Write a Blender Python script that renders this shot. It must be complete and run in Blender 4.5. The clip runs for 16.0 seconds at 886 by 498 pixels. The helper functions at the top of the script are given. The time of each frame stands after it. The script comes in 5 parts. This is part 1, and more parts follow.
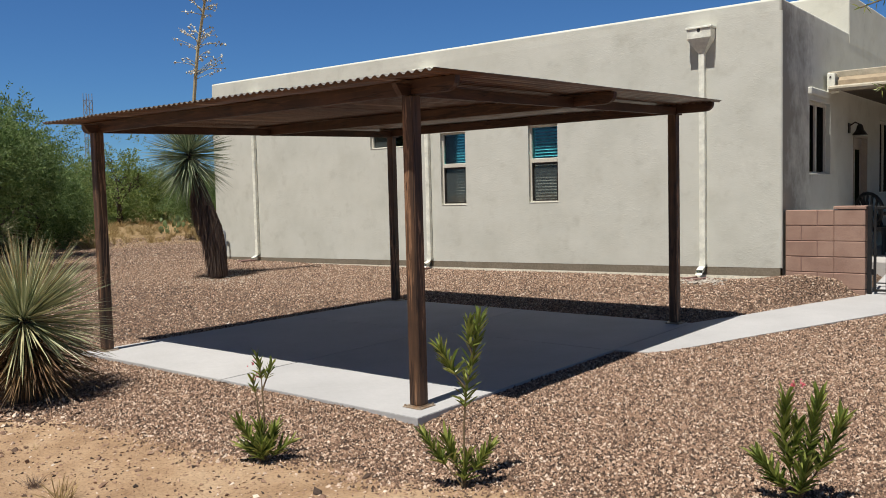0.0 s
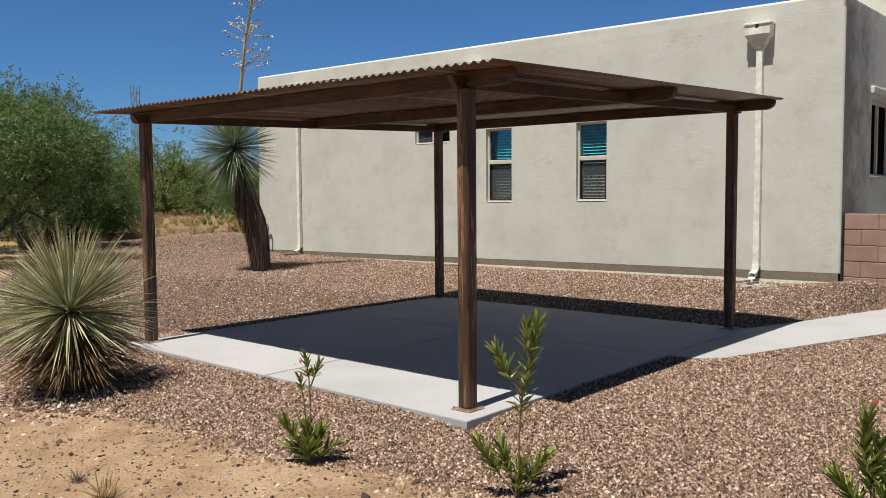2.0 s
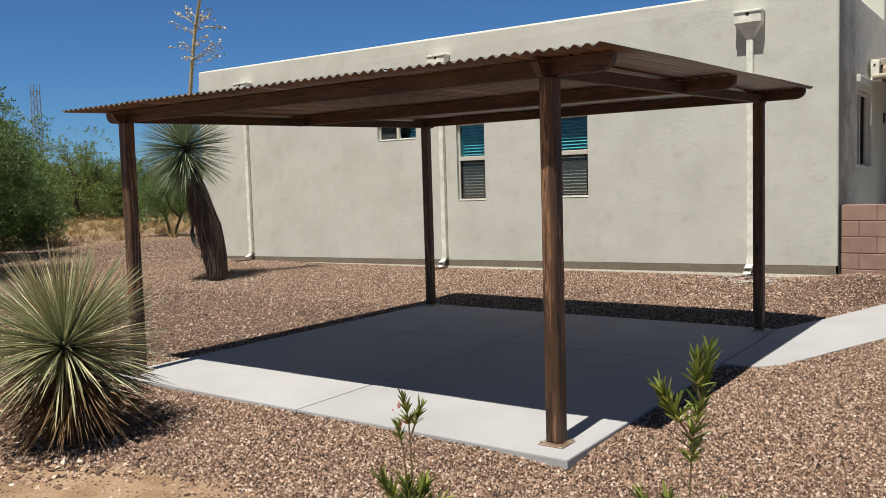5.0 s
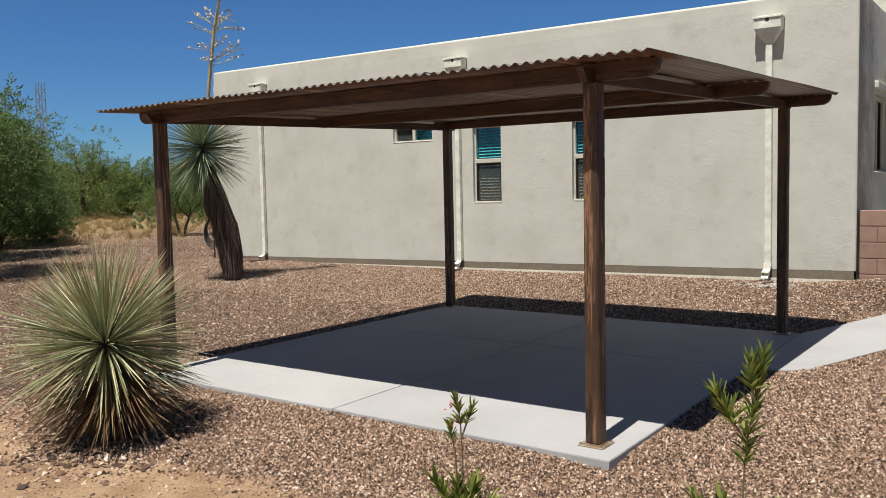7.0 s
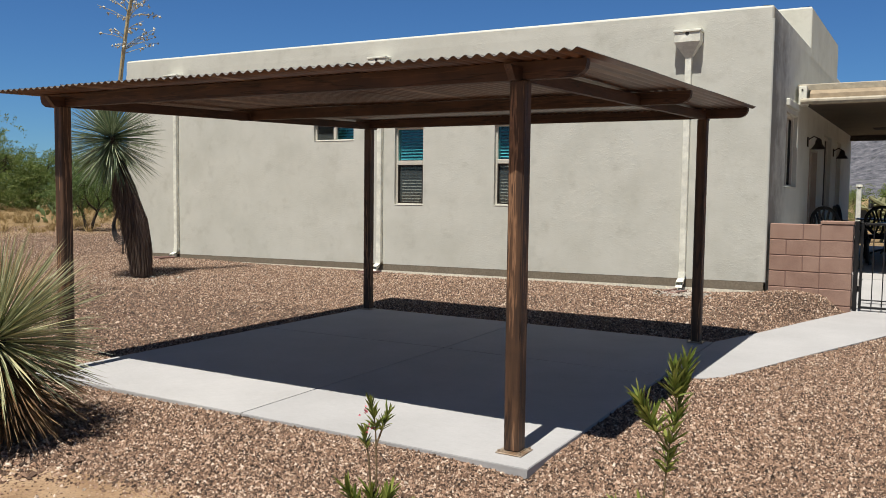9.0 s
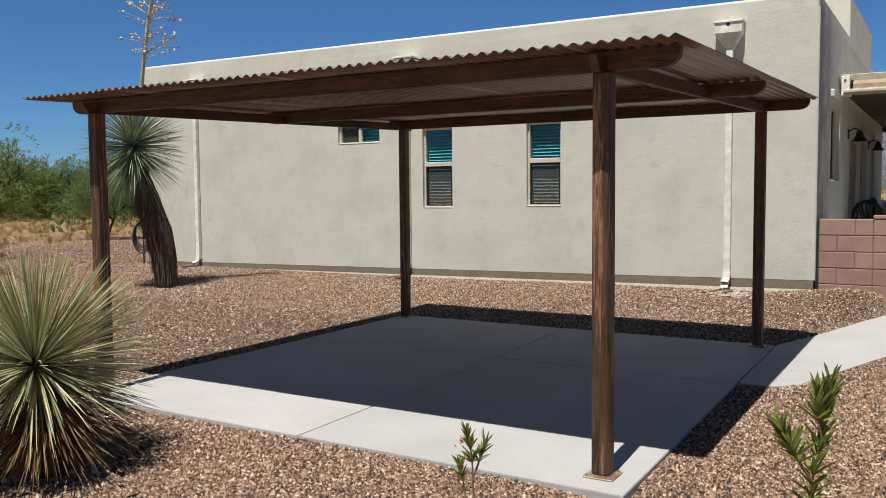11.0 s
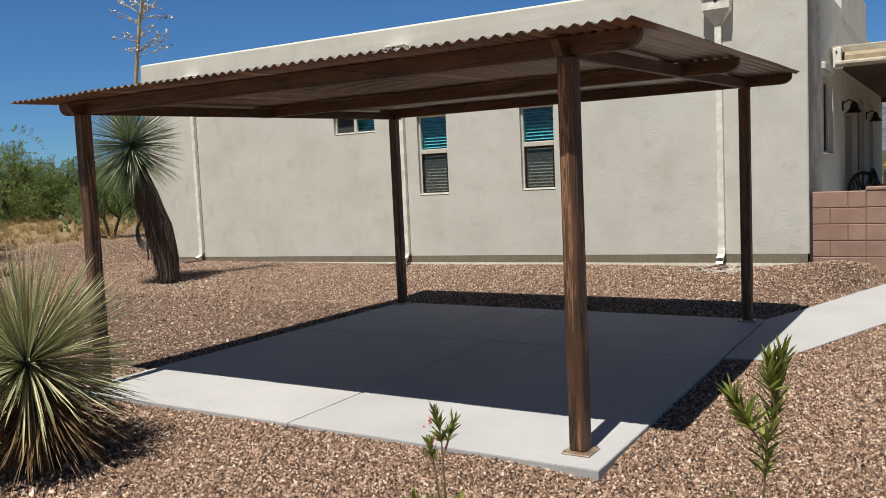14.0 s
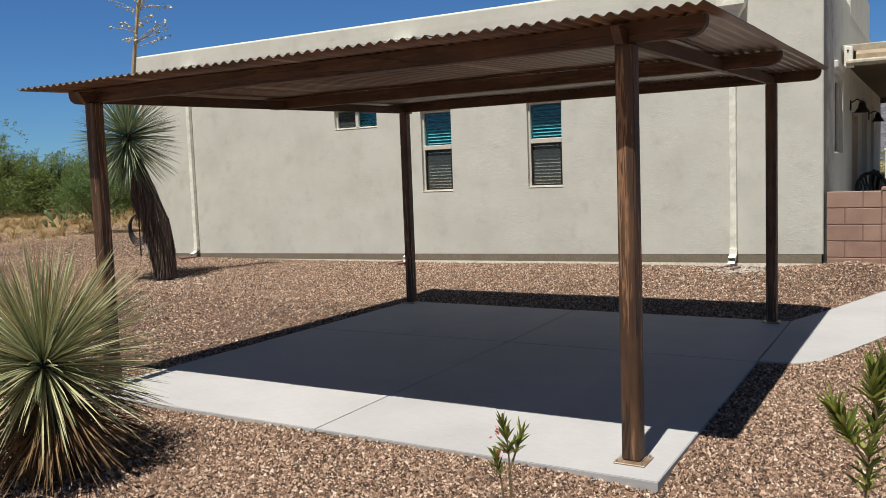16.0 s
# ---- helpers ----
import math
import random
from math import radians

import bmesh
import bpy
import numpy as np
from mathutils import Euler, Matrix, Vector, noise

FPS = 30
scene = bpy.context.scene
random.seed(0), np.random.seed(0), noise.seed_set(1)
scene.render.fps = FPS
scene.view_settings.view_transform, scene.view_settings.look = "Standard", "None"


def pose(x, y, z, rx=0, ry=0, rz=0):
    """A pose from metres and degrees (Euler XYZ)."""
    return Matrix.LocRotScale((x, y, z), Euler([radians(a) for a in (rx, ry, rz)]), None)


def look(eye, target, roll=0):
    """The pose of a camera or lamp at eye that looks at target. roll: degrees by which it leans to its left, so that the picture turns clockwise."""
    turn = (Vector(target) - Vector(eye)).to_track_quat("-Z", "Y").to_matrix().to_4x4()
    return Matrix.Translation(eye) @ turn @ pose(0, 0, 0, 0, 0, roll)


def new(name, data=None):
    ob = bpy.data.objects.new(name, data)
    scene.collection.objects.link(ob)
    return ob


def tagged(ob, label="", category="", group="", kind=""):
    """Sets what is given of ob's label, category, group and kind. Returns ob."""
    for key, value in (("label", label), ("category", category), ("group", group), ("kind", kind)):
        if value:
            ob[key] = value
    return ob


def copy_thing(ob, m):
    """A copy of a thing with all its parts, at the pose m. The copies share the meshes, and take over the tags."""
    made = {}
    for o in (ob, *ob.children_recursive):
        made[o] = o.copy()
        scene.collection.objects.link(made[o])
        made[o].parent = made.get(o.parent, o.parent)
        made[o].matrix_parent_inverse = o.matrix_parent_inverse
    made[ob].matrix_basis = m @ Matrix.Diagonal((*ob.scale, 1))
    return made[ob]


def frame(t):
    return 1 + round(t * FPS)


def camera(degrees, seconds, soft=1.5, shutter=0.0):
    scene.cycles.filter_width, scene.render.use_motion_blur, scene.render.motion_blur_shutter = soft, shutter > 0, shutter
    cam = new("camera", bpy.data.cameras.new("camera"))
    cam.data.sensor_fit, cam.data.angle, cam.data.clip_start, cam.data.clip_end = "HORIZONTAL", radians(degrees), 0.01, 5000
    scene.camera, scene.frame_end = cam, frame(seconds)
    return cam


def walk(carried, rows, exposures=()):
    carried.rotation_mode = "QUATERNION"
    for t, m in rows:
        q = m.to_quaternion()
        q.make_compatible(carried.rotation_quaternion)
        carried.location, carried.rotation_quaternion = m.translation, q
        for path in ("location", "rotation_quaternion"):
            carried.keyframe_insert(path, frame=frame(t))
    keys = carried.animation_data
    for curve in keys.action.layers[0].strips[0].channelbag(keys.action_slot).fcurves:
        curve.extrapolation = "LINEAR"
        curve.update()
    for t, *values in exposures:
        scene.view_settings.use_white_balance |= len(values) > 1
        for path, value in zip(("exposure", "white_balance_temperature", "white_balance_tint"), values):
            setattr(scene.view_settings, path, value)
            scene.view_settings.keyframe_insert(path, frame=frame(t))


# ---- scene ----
cam = camera(55.6, 16.0, soft=0.9)
PATH = [
    (0, (-0.092, 0.184, 1.475), (-1.351, 1.733, 1.349), -1.4),
    (0.5, (-0.086, 0.172, 1.494), (-1.421, 1.655, 1.359), -0.9),
    (1, (-0.102, 0.185, 1.475), (-1.434, 1.67, 1.342), -0.9),
    (1.5, (-0.148, 0.165, 1.482), (-1.48, 1.651, 1.35), -0.7),
    (2, (-0.272, 0.26, 1.474), (-1.6, 1.749, 1.341), -0.4),
    (2.5, (-0.441, 0.424, 1.512), (-1.765, 1.917, 1.377), -0.5),
    (3, (-0.602, 0.446, 1.507), (-1.93, 1.935, 1.372), 0.0),
    (3.5, (-0.872, 0.371, 1.505), (-2.186, 1.872, 1.369), -0.9),
    (4, (-1.122, 0.309, 1.548), (-2.387, 1.852, 1.408), -1.6),
    (6.5, (-1.61, 0.076, 1.549), (-2.728, 1.727, 1.398), -1.1),
    (7, (-1.606, 0.041, 1.56), (-2.782, 1.653, 1.416), -1.2),
    (7.5, (-1.615, 0.049, 1.548), (-2.816, 1.642, 1.409), -0.8),
    (8, (-1.588, 0.055, 1.551), (-2.764, 1.666, 1.409), -0.4),
    (8.5, (-1.607, 0.082, 1.523), (-2.628, 1.795, 1.386), 0.3),
    (9, (-1.705, 0.175, 1.52), (-2.72, 1.893, 1.386), 0.7),
    (11.3, (-2.202, 0.338, 1.537), (-3.233, 2.047, 1.405), -0.7),
    (11.5, (-2.164, 0.361, 1.536), (-3.09, 2.128, 1.402), -1.0),
    (12, (-2.057, 0.37, 1.539), (-2.935, 2.162, 1.402), -2.3),
    (12.5, (-2.004, 0.318, 1.535), (-2.897, 2.103, 1.394), -2.3),
    (13, (-1.991, 0.321, 1.529), (-3.032, 2.021, 1.371), -2.5),
    (13.5, (-1.993, 0.314, 1.535), (-3.057, 2.0, 1.372), -2.5),
    (14, (-1.981, 0.325, 1.538), (-3.035, 2.017, 1.374), -2.6),
    (14.5, (-1.975, 0.345, 1.532), (-3.021, 2.042, 1.366), -2.8),
    (15, (-1.987, 0.335, 1.536), (-3.026, 2.036, 1.37), -2.6),
    (15.5, (-2.188, 0.346, 1.531), (-3.205, 2.06, 1.362), -2.6),
    (16, (-2.375, 0.362, 1.528), (-3.395, 2.074, 1.358), -2.1),
]
walk(cam, [(t, look(eye, target, roll)) for t, eye, target, roll in PATH])
# ---------- world, sun ----------
TO_SUN = Vector((0.06, -0.855, 2.1)).normalized()
world = bpy.data.worlds.new("desert_sky")
scene.world = world
world.use_nodes = True
wn = world.node_tree.nodes
sky = wn.new("ShaderNodeTexSky")
sky.sky_type = "NISHITA"
sky.sun_disc = False
sky.sun_elevation = math.asin(TO_SUN.z)
sky.sun_rotation = math.atan2(TO_SUN.x, TO_SUN.y)
sky.altitude = 900
sky.air_density = 1.0
sky.dust_density = 0.0
sky.ozone_density = 2.0
deep = wn.new("ShaderNodeMix")
deep.data_type, deep.blend_type = "RGBA", "MULTIPLY"
deep.inputs[0].default_value = 1.0
# deep blue away from the sun, paler and whiter towards it
towards = wn.new("ShaderNodeVectorMath")
towards.operation = "DOT_PRODUCT"
towards.inputs[1].default_value = TO_SUN
world.node_tree.links.new(wn.new("ShaderNodeTexCoord").outputs["Generated"], towards.inputs[0])
pale = wn.new("ShaderNodeMapRange")
pale.interpolation_type = "SMOOTHSTEP"
pale.inputs[1].default_value, pale.inputs[2].default_value = 0.05, 0.8
world.node_tree.links.new(towards.outputs["Value"], pale.inputs[0])
shade = wn.new("ShaderNodeMix")
shade.data_type = "RGBA"
shade.inputs[6].default_value, shade.inputs[7].default_value = (0.45, 0.8, 1.22, 1), (0.55, 0.5, 0.5, 1)
world.node_tree.links.new(pale.outputs[0], shade.inputs[0])
world.node_tree.links.new(shade.outputs[2], deep.inputs[7])
world.node_tree.links.new(sky.outputs[0], deep.inputs[6])
world.node_tree.links.new(deep.outputs[2], wn["Background"].inputs[0])
wn["Background"].inputs[1].default_value = 0.066
sun = new("sun", bpy.data.lights.new("sun", "SUN"))
sun.data.energy = 5.9
sun.data.angle = radians(0.5)
sun.data.color = (1.0, 0.955, 0.882)
sun.matrix_world = look(TO_SUN * 50, (0, 0, 0))

# ---------- material helpers ----------


def nodes_of(name):
    m = bpy.data.materials.new(name)
    m.use_nodes = True
    return m, m.node_tree.nodes, m.node_tree.links, m.node_tree.nodes["Principled BSDF"]


def ramp_of(n, stops):
    r = n.new("ShaderNodeValToRGB")
    e = r.color_ramp.elements
    while len(e) < len(stops):
        e.new(0.5)
    for k, (p, c) in enumerate(stops):
        e[k].position, e[k].color = p, (*c, 1)
    return r


def coords(n, l, stretch=(1, 1, 1), local=False):
    """World-place coordinates, stretched."""
    mp = n.new("ShaderNodeMapping")
    mp.inputs["Scale"].default_value = stretch
    if local:
        l.new(n.new("ShaderNodeTexCoord").outputs["Object"], mp.inputs[0])
    else:
        l.new(n.new("ShaderNodeNewGeometry").outputs["Position"], mp.inputs[0])
    return mp.outputs[0]


def noise_of(n, l, co, scale, detail=4, rough=0.55):
    t = n.new("ShaderNodeTexNoise")
    t.inputs["Scale"].default_value = scale
    t.inputs["Detail"].default_value = detail
    t.inputs["Roughness"].default_value = rough
    l.new(co, t.inputs["Vector"])
    return t.outputs[0]


def mixed(n, l, fac, a, b, how="MIX"):
    m = n.new("ShaderNodeMix")
    m.data_type, m.blend_type = "RGBA", how
    for sock, v in ((m.inputs[0], fac), (m.inputs[6], a), (m.inputs[7], b)):
        if hasattr(v, "links"):
            l.new(v, sock)
        else:
            sock.default_value = v if isinstance(v, float) else (*v, 1)
    return m.outputs[2]


def bumped(n, l, height, strength, dist, b, under=None):
    bp = n.new("ShaderNodeBump")
    bp.inputs["Strength"].default_value = strength
    bp.inputs["Distance"].default_value = dist
    l.new(height, bp.inputs["Height"])
    if under is not None:
        l.new(under, bp.inputs["Normal"])
    l.new(bp.outputs[0], b.inputs["Normal"])
    return bp.outputs[0]


def surf(name, dark, light, scale=6.0, rough=0.7, bump=0.25, bscale=60.0, bdist=0.004, metal=0.0, stretch=(1, 1, 1), spots=None, local=False):
    """Two-scale surface: broad tone changes, fine grain and relief."""
    m, n, l, b = nodes_of(name)
    co = coords(n, l, stretch, local)
    broad = noise_of(n, l, co, scale, 5)
    fine = noise_of(n, l, co, bscale, 6, 0.65)
    r = ramp_of(n, [(0.3, dark), (0.7, light)])
    l.new(broad, r.inputs[0])
    grain = ramp_of(n, [(0.3, (0.72, 0.72, 0.72)), (0.7, (1.15, 1.15, 1.15))])
    l.new(fine, grain.inputs[0])
    col = mixed(n, l, 1.0, r.outputs[0], grain.outputs[0], "MULTIPLY")
    if spots:
        sp = ramp_of(n, [(0.58, (0, 0, 0)), (0.72, (1, 1, 1))])
        l.new(noise_of(n, l, co, scale * 0.37, 3), sp.inputs[0])
        col = mixed(n, l, sp.outputs[0], col, spots)
    l.new(col, b.inputs["Base Color"])
    b.inputs["Roughness"].default_value = rough
    b.inputs["Metallic"].default_value = metal
    bumped(n, l, fine, bump, bdist, b)
    return m


def wood(name, dark, light, stretch, streak=1.3):
    """Stained, weathered lumber with grain and long cracks."""
    m, n, l, b = nodes_of(name)
    co = coords(n, l, stretch)
    grain = noise_of(n, l, co, 22, 8, 0.7)
    crack = noise_of(n, l, co, 7, 4, 0.6)
    wide = noise_of(n, l, coords(n, l), 3.0, 4)
    r = ramp_of(n, [(0.33, dark), (0.5, [0.5 * (p + q) for p, q in zip(dark, light)]), (0.68, light)])
    l.new(grain, r.inputs[0])
    c = ramp_of(n, [(0.485, (1, 1, 1)), (0.5, (0.25, 0.22, 0.2)), (0.515, (1, 1, 1))])
    l.new(crack, c.inputs[0])
    w = ramp_of(n, [(0.35, (0.65, 0.6, 0.58)), (0.65, (1.2, 1.12, 1.05))])
    l.new(wide, w.inputs[0])
    col = mixed(n, l, 1.0, r.outputs[0], c.outputs[0], "MULTIPLY")
    col = mixed(n, l, 1.0, col, w.outputs[0], "MULTIPLY")
    k = ramp_of(n, [(0.53, (0, 0, 0)), (0.56, (1, 1, 1)), (0.585, (0, 0, 0))])
    l.new(noise_of(n, l, co, 13, 5, 0.6), k.inputs[0])
    col = mixed(n, l, k.outputs[0], col, [min(1.0, streak * q) for q in light])
    l.new(col, b.inputs["Base Color"])
    b.inputs["Roughness"].default_value = 0.6
    first = bumped(n, l, grain, 0.5, 0.004, b)
    bumped(n, l, c.outputs[0], 0.5, 0.004, b, first)
    return m


def leafy(name, stops, rough=0.55, trans=0.25):
    """Leaves that differ one from the other and let some light through."""
    m, n, l, b = nodes_of(name)
    r = ramp_of(n, stops)
    l.new(n.new("ShaderNodeNewGeometry").outputs["Random Per Island"], r.inputs[0])
    l.new(r.outputs[0], b.inputs["Base Color"])
    b.inputs["Roughness"].default_value = rough
    tr = n.new("ShaderNodeBsdfTranslucent")
    l.new(r.outputs[0], tr.inputs[0])
    mx = n.new("ShaderNodeMixShader")
    mx.inputs[0].default_value = trans
    l.new(b.outputs[0], mx.inputs[1])
    l.new(tr.outputs[0], mx.inputs[2])
    l.new(mx.outputs[0], n["Material Output"].inputs[0])
    return m


GRAVEL = [(0.0, (0.035, 0.022, 0.015)), (0.22, (0.125, 0.075, 0.049)), (0.5, (0.285, 0.175, 0.115)), (0.75, (0.42, 0.275, 0.185)), (0.9, (0.6, 0.45, 0.335)), (1.0, (0.74, 0.62, 0.5))]


def stone_material():
    m, n, l, b = nodes_of("crushed_stone")
    r = ramp_of(n, GRAVEL)
    l.new(n.new("ShaderNodeNewGeometry").outputs["Random Per Island"], r.inputs[0])
    co = coords(n, l)
    g = ramp_of(n, [(0.3, (0.7, 0.7, 0.7)), (0.7, (1.15, 1.15, 1.15))])
    l.new(noise_of(n, l, co, 120, 3), g.inputs[0])
    l.new(mixed(n, l, 1.0, r.outputs[0], g.outputs[0], "MULTIPLY"), b.inputs["Base Color"])
    b.inputs["Roughness"].default_value = 0.85
    return m


def ground_material():
    """Crushed stone, bare tan earth and far dry grassland on one sheet."""
    m, n, l, b = nodes_of("desert_ground")
    co = coords(n, l)
    v = n.new("ShaderNodeTexVoronoi")
    v.inputs["Scale"].default_value = 74
    l.new(co, v.inputs["Vector"])
    sep = n.new("ShaderNodeSeparateColor")
    l.new(v.outputs["Color"], sep.inputs[0])
    st = ramp_of(n, GRAVEL)
    l.new(sep.outputs[0], st.inputs[0])
    joint = ramp_of(n, [(0.25, (1, 1, 1)), (0.7, (0.3, 0.28, 0.26))])
    l.new(v.outputs["Distance"], joint.inputs[0])
    gravel = mixed(n, l, 1.0, st.outputs[0], joint.outputs[0], "MULTIPLY")
    broad = ramp_of(n, [(0.3, (0.85, 0.84, 0.82)), (0.7, (1.15, 1.12, 1.1))])
    l.new(noise_of(n, l, co, 0.9, 4), broad.inputs[0])
    gravel = mixed(n, l, 1.0, gravel, broad.outputs[0], "MULTIPLY")
    gravel = mixed(n, l, 1.0, gravel, (0.88, 0.86, 0.84), "MULTIPLY")
    # bare earth
    e1 = ramp_of(n, [(0.3, (0.25, 0.15, 0.08)), (0.5, (0.4, 0.265, 0.155)), (0.72, (0.5, 0.36, 0.23))])
    l.new(noise_of(n, l, co, 2.3, 7, 0.62), e1.inputs[0])
    e2 = ramp_of(n, [(0.33, (0.42, 0.36, 0.32)), (0.45, (0.95, 0.95, 0.95)), (0.75, (1.22, 1.2, 1.16))])
    l.new(noise_of(n, l, co, 55, 6, 0.7), e2.inputs[0])
    earth = mixed(n, l, 1.0, e1.outputs[0], e2.outputs[0], "MULTIPLY")
    # far dry grass over earth
    d1 = ramp_of(n, [(0.35, (0.2, 0.135, 0.06)), (0.55, (0.36, 0.24, 0.11)), (0.7, (0.45, 0.33, 0.17))])
    l.new(noise_of(n, l, co, 0.8, 8, 0.7), d1.inputs[0])
    at = n.new("ShaderNodeAttribute")
    at.attribute_name = "earth"
    add = n.new("ShaderNodeMath")
    add.operation = "ADD"
    l.new(at.outputs["Fac"], add.inputs[0])
    wob = n.new("ShaderNodeMath")
    wob.operation = "MULTIPLY_ADD"
    wob.inputs[1].default_value, wob.inputs[2].default_value = 0.9, -0.45
    l.new(noise_of(n, l, co, 6, 6, 0.7), wob.inputs[0])
    l.new(wob.outputs[0], add.inputs[1])
    mk = ramp_of(n, [(0.42, (0, 0, 0)), (0.58, (1, 1, 1))])
    l.new(add.outputs[0], mk.inputs[0])
    far = n.new("ShaderNodeAttribute")
    far.attribute_name = "grassland"
    col = mixed(n, l, mk.outputs[0], gravel, earth)
    col = mixed(n, l, far.outputs["Fac"], col, d1.outputs[0])
    l.new(col, b.inputs["Base Color"])
    b.inputs["Roughness"].default_value = 0.95
    inv = n.new("ShaderNodeMath")
    inv.operation = "SUBTRACT"
    inv.inputs[0].default_value = 1.0
    l.new(mk.outputs[0], inv.inputs[1])
    hs = n.new("ShaderNodeMath")
    hs.operation = "MULTIPLY"
    l.new(joint.outputs[0], hs.inputs[0])
    l.new(inv.outputs[0], hs.inputs[1])
    first = bumped(n, l, hs.outputs[0], 0.8, 0.015, b)
    bumped(n, l, noise_of(n, l, co, 24, 8, 0.72), 0.8, 0.03, b, first)
    return m


def stucco_material():
    m, n, l, b = nodes_of("stucco")
    co = coords(n, l)
    r = ramp_of(n, [(0.3, (0.53, 0.53, 0.465)), (0.5, (0.58, 0.58, 0.515)), (0.7, (0.615, 0.615, 0.55))])
    l.new(noise_of(n, l, co, 1.6, 6, 0.6), r.inputs[0])
    s = ramp_of(n, [(0.55, (1, 1, 1)), (0.75, (0.87, 0.865, 0.85))])
    l.new(noise_of(n, l, co, 3.4, 5, 0.6), s.inputs[0])
    l.new(mixed(n, l, 1.0, r.outputs[0], s.outputs[0], "MULTIPLY"), b.inputs["Base Color"])
    b.inputs["Roughness"].default_value = 0.9
    skip = noise_of(n, l, coords(n, l, (1.0, 1.0, 1.7)), 26, 5, 0.62)
    sk = ramp_of(n, [(0.5, (0, 0, 0)), (0.62, (1, 1, 1))])
    l.new(skip, sk.inputs[0])
    patch = ramp_of(n, [(0.42, (0.1, 0.1, 0.1)), (0.68, (1, 1, 1))])
    l.new(noise_of(n, l, co, 2.1, 4, 0.6), patch.inputs[0])
    rough_spots = mixed(n, l, 1.0, sk.outputs[0], patch.outputs[0], "MULTIPLY")
    first = bumped(n, l, rough_spots, 0.17, 0.007, b)
    second = bumped(n, l, noise_of(n, l, co, 110, 4, 0.6), 0.2, 0.003, b, first)
    bumped(n, l, noise_of(n, l, co, 2.6, 4), 0.12, 0.05, b, second)
    return m


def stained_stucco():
    """The patio side of the house: the same stucco, with the wall's shade painted in as grey blotches towards the
    corner.
    """
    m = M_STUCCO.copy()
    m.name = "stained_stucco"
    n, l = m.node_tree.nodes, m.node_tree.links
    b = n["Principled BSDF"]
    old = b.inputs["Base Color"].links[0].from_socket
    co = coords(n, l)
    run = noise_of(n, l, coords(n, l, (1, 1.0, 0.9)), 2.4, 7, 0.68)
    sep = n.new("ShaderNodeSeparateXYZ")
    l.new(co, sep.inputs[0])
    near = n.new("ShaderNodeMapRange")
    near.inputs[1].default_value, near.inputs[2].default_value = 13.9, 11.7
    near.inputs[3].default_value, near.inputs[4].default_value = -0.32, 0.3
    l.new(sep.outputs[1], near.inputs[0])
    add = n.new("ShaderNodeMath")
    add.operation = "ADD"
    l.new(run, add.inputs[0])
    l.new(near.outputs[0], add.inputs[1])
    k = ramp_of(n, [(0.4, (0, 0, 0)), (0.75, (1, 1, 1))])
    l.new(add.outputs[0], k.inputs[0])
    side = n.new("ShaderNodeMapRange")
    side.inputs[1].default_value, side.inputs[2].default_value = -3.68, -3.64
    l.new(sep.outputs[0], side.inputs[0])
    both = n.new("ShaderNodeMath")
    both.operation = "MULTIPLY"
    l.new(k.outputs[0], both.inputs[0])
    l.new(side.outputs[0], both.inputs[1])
    # The grey stands in for shade under grazing sun on the side face.
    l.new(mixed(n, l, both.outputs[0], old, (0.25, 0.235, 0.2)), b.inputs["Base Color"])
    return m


def concrete_material(name, a, c):
    m, n, l, b = nodes_of(name)
    co = coords(n, l)
    r = ramp_of(n, [(0.3, a), (0.7, c)])
    l.new(noise_of(n, l, co, 1.4, 6, 0.6), r.inputs[0])
    f = ramp_of(n, [(0.25, (0.86, 0.86, 0.86)), (0.6, (1.04, 1.04, 1.04))])
    broom = noise_of(n, l, coords(n, l, (0.4, 6, 1)), 30, 5, 0.7)
    l.new(broom, f.inputs[0])
    oi = n.new("ShaderNodeObjectInfo")
    ob = ramp_of(n, [(0, (0.94, 0.94, 0.95)), (1, (1.04, 1.03, 1.02))])
    l.new(oi.outputs["Random"], ob.inputs[0])
    col = mixed(n, l, 1.0, r.outputs[0], f.outputs[0], "MULTIPLY")
    l.new(mixed(n, l, 1.0, col, ob.outputs[0], "MULTIPLY"), b.inputs["Base Color"])
    b.inputs["Roughness"].default_value = 0.8
    bumped(n, l, broom, 0.15, 0.002, b)
    return m


def pane_material(name, tint, gloss=0.12):
    m, n, l, b = nodes_of(name)
    n.remove(b)
    tr = n.new("ShaderNodeBsdfTransparent")
    tr.inputs[0].default_value = (*tint, 1)
    gl = n.new("ShaderNodeBsdfGlossy")
    gl.inputs["Roughness"].default_value = 0.02
    mx = n.new("ShaderNodeMixShader")
    fr = n.new("ShaderNodeFresnel")
    fr.inputs[0].default_value = 1.5 + gloss
    l.new(fr.outputs[0], mx.inputs[0])
    l.new(tr.outputs[0], mx.inputs[1])
    l.new(gl.outputs[0], mx.inputs[2])
    l.new(mx.outputs[0], n["Material Output"].inputs[0])
    return m


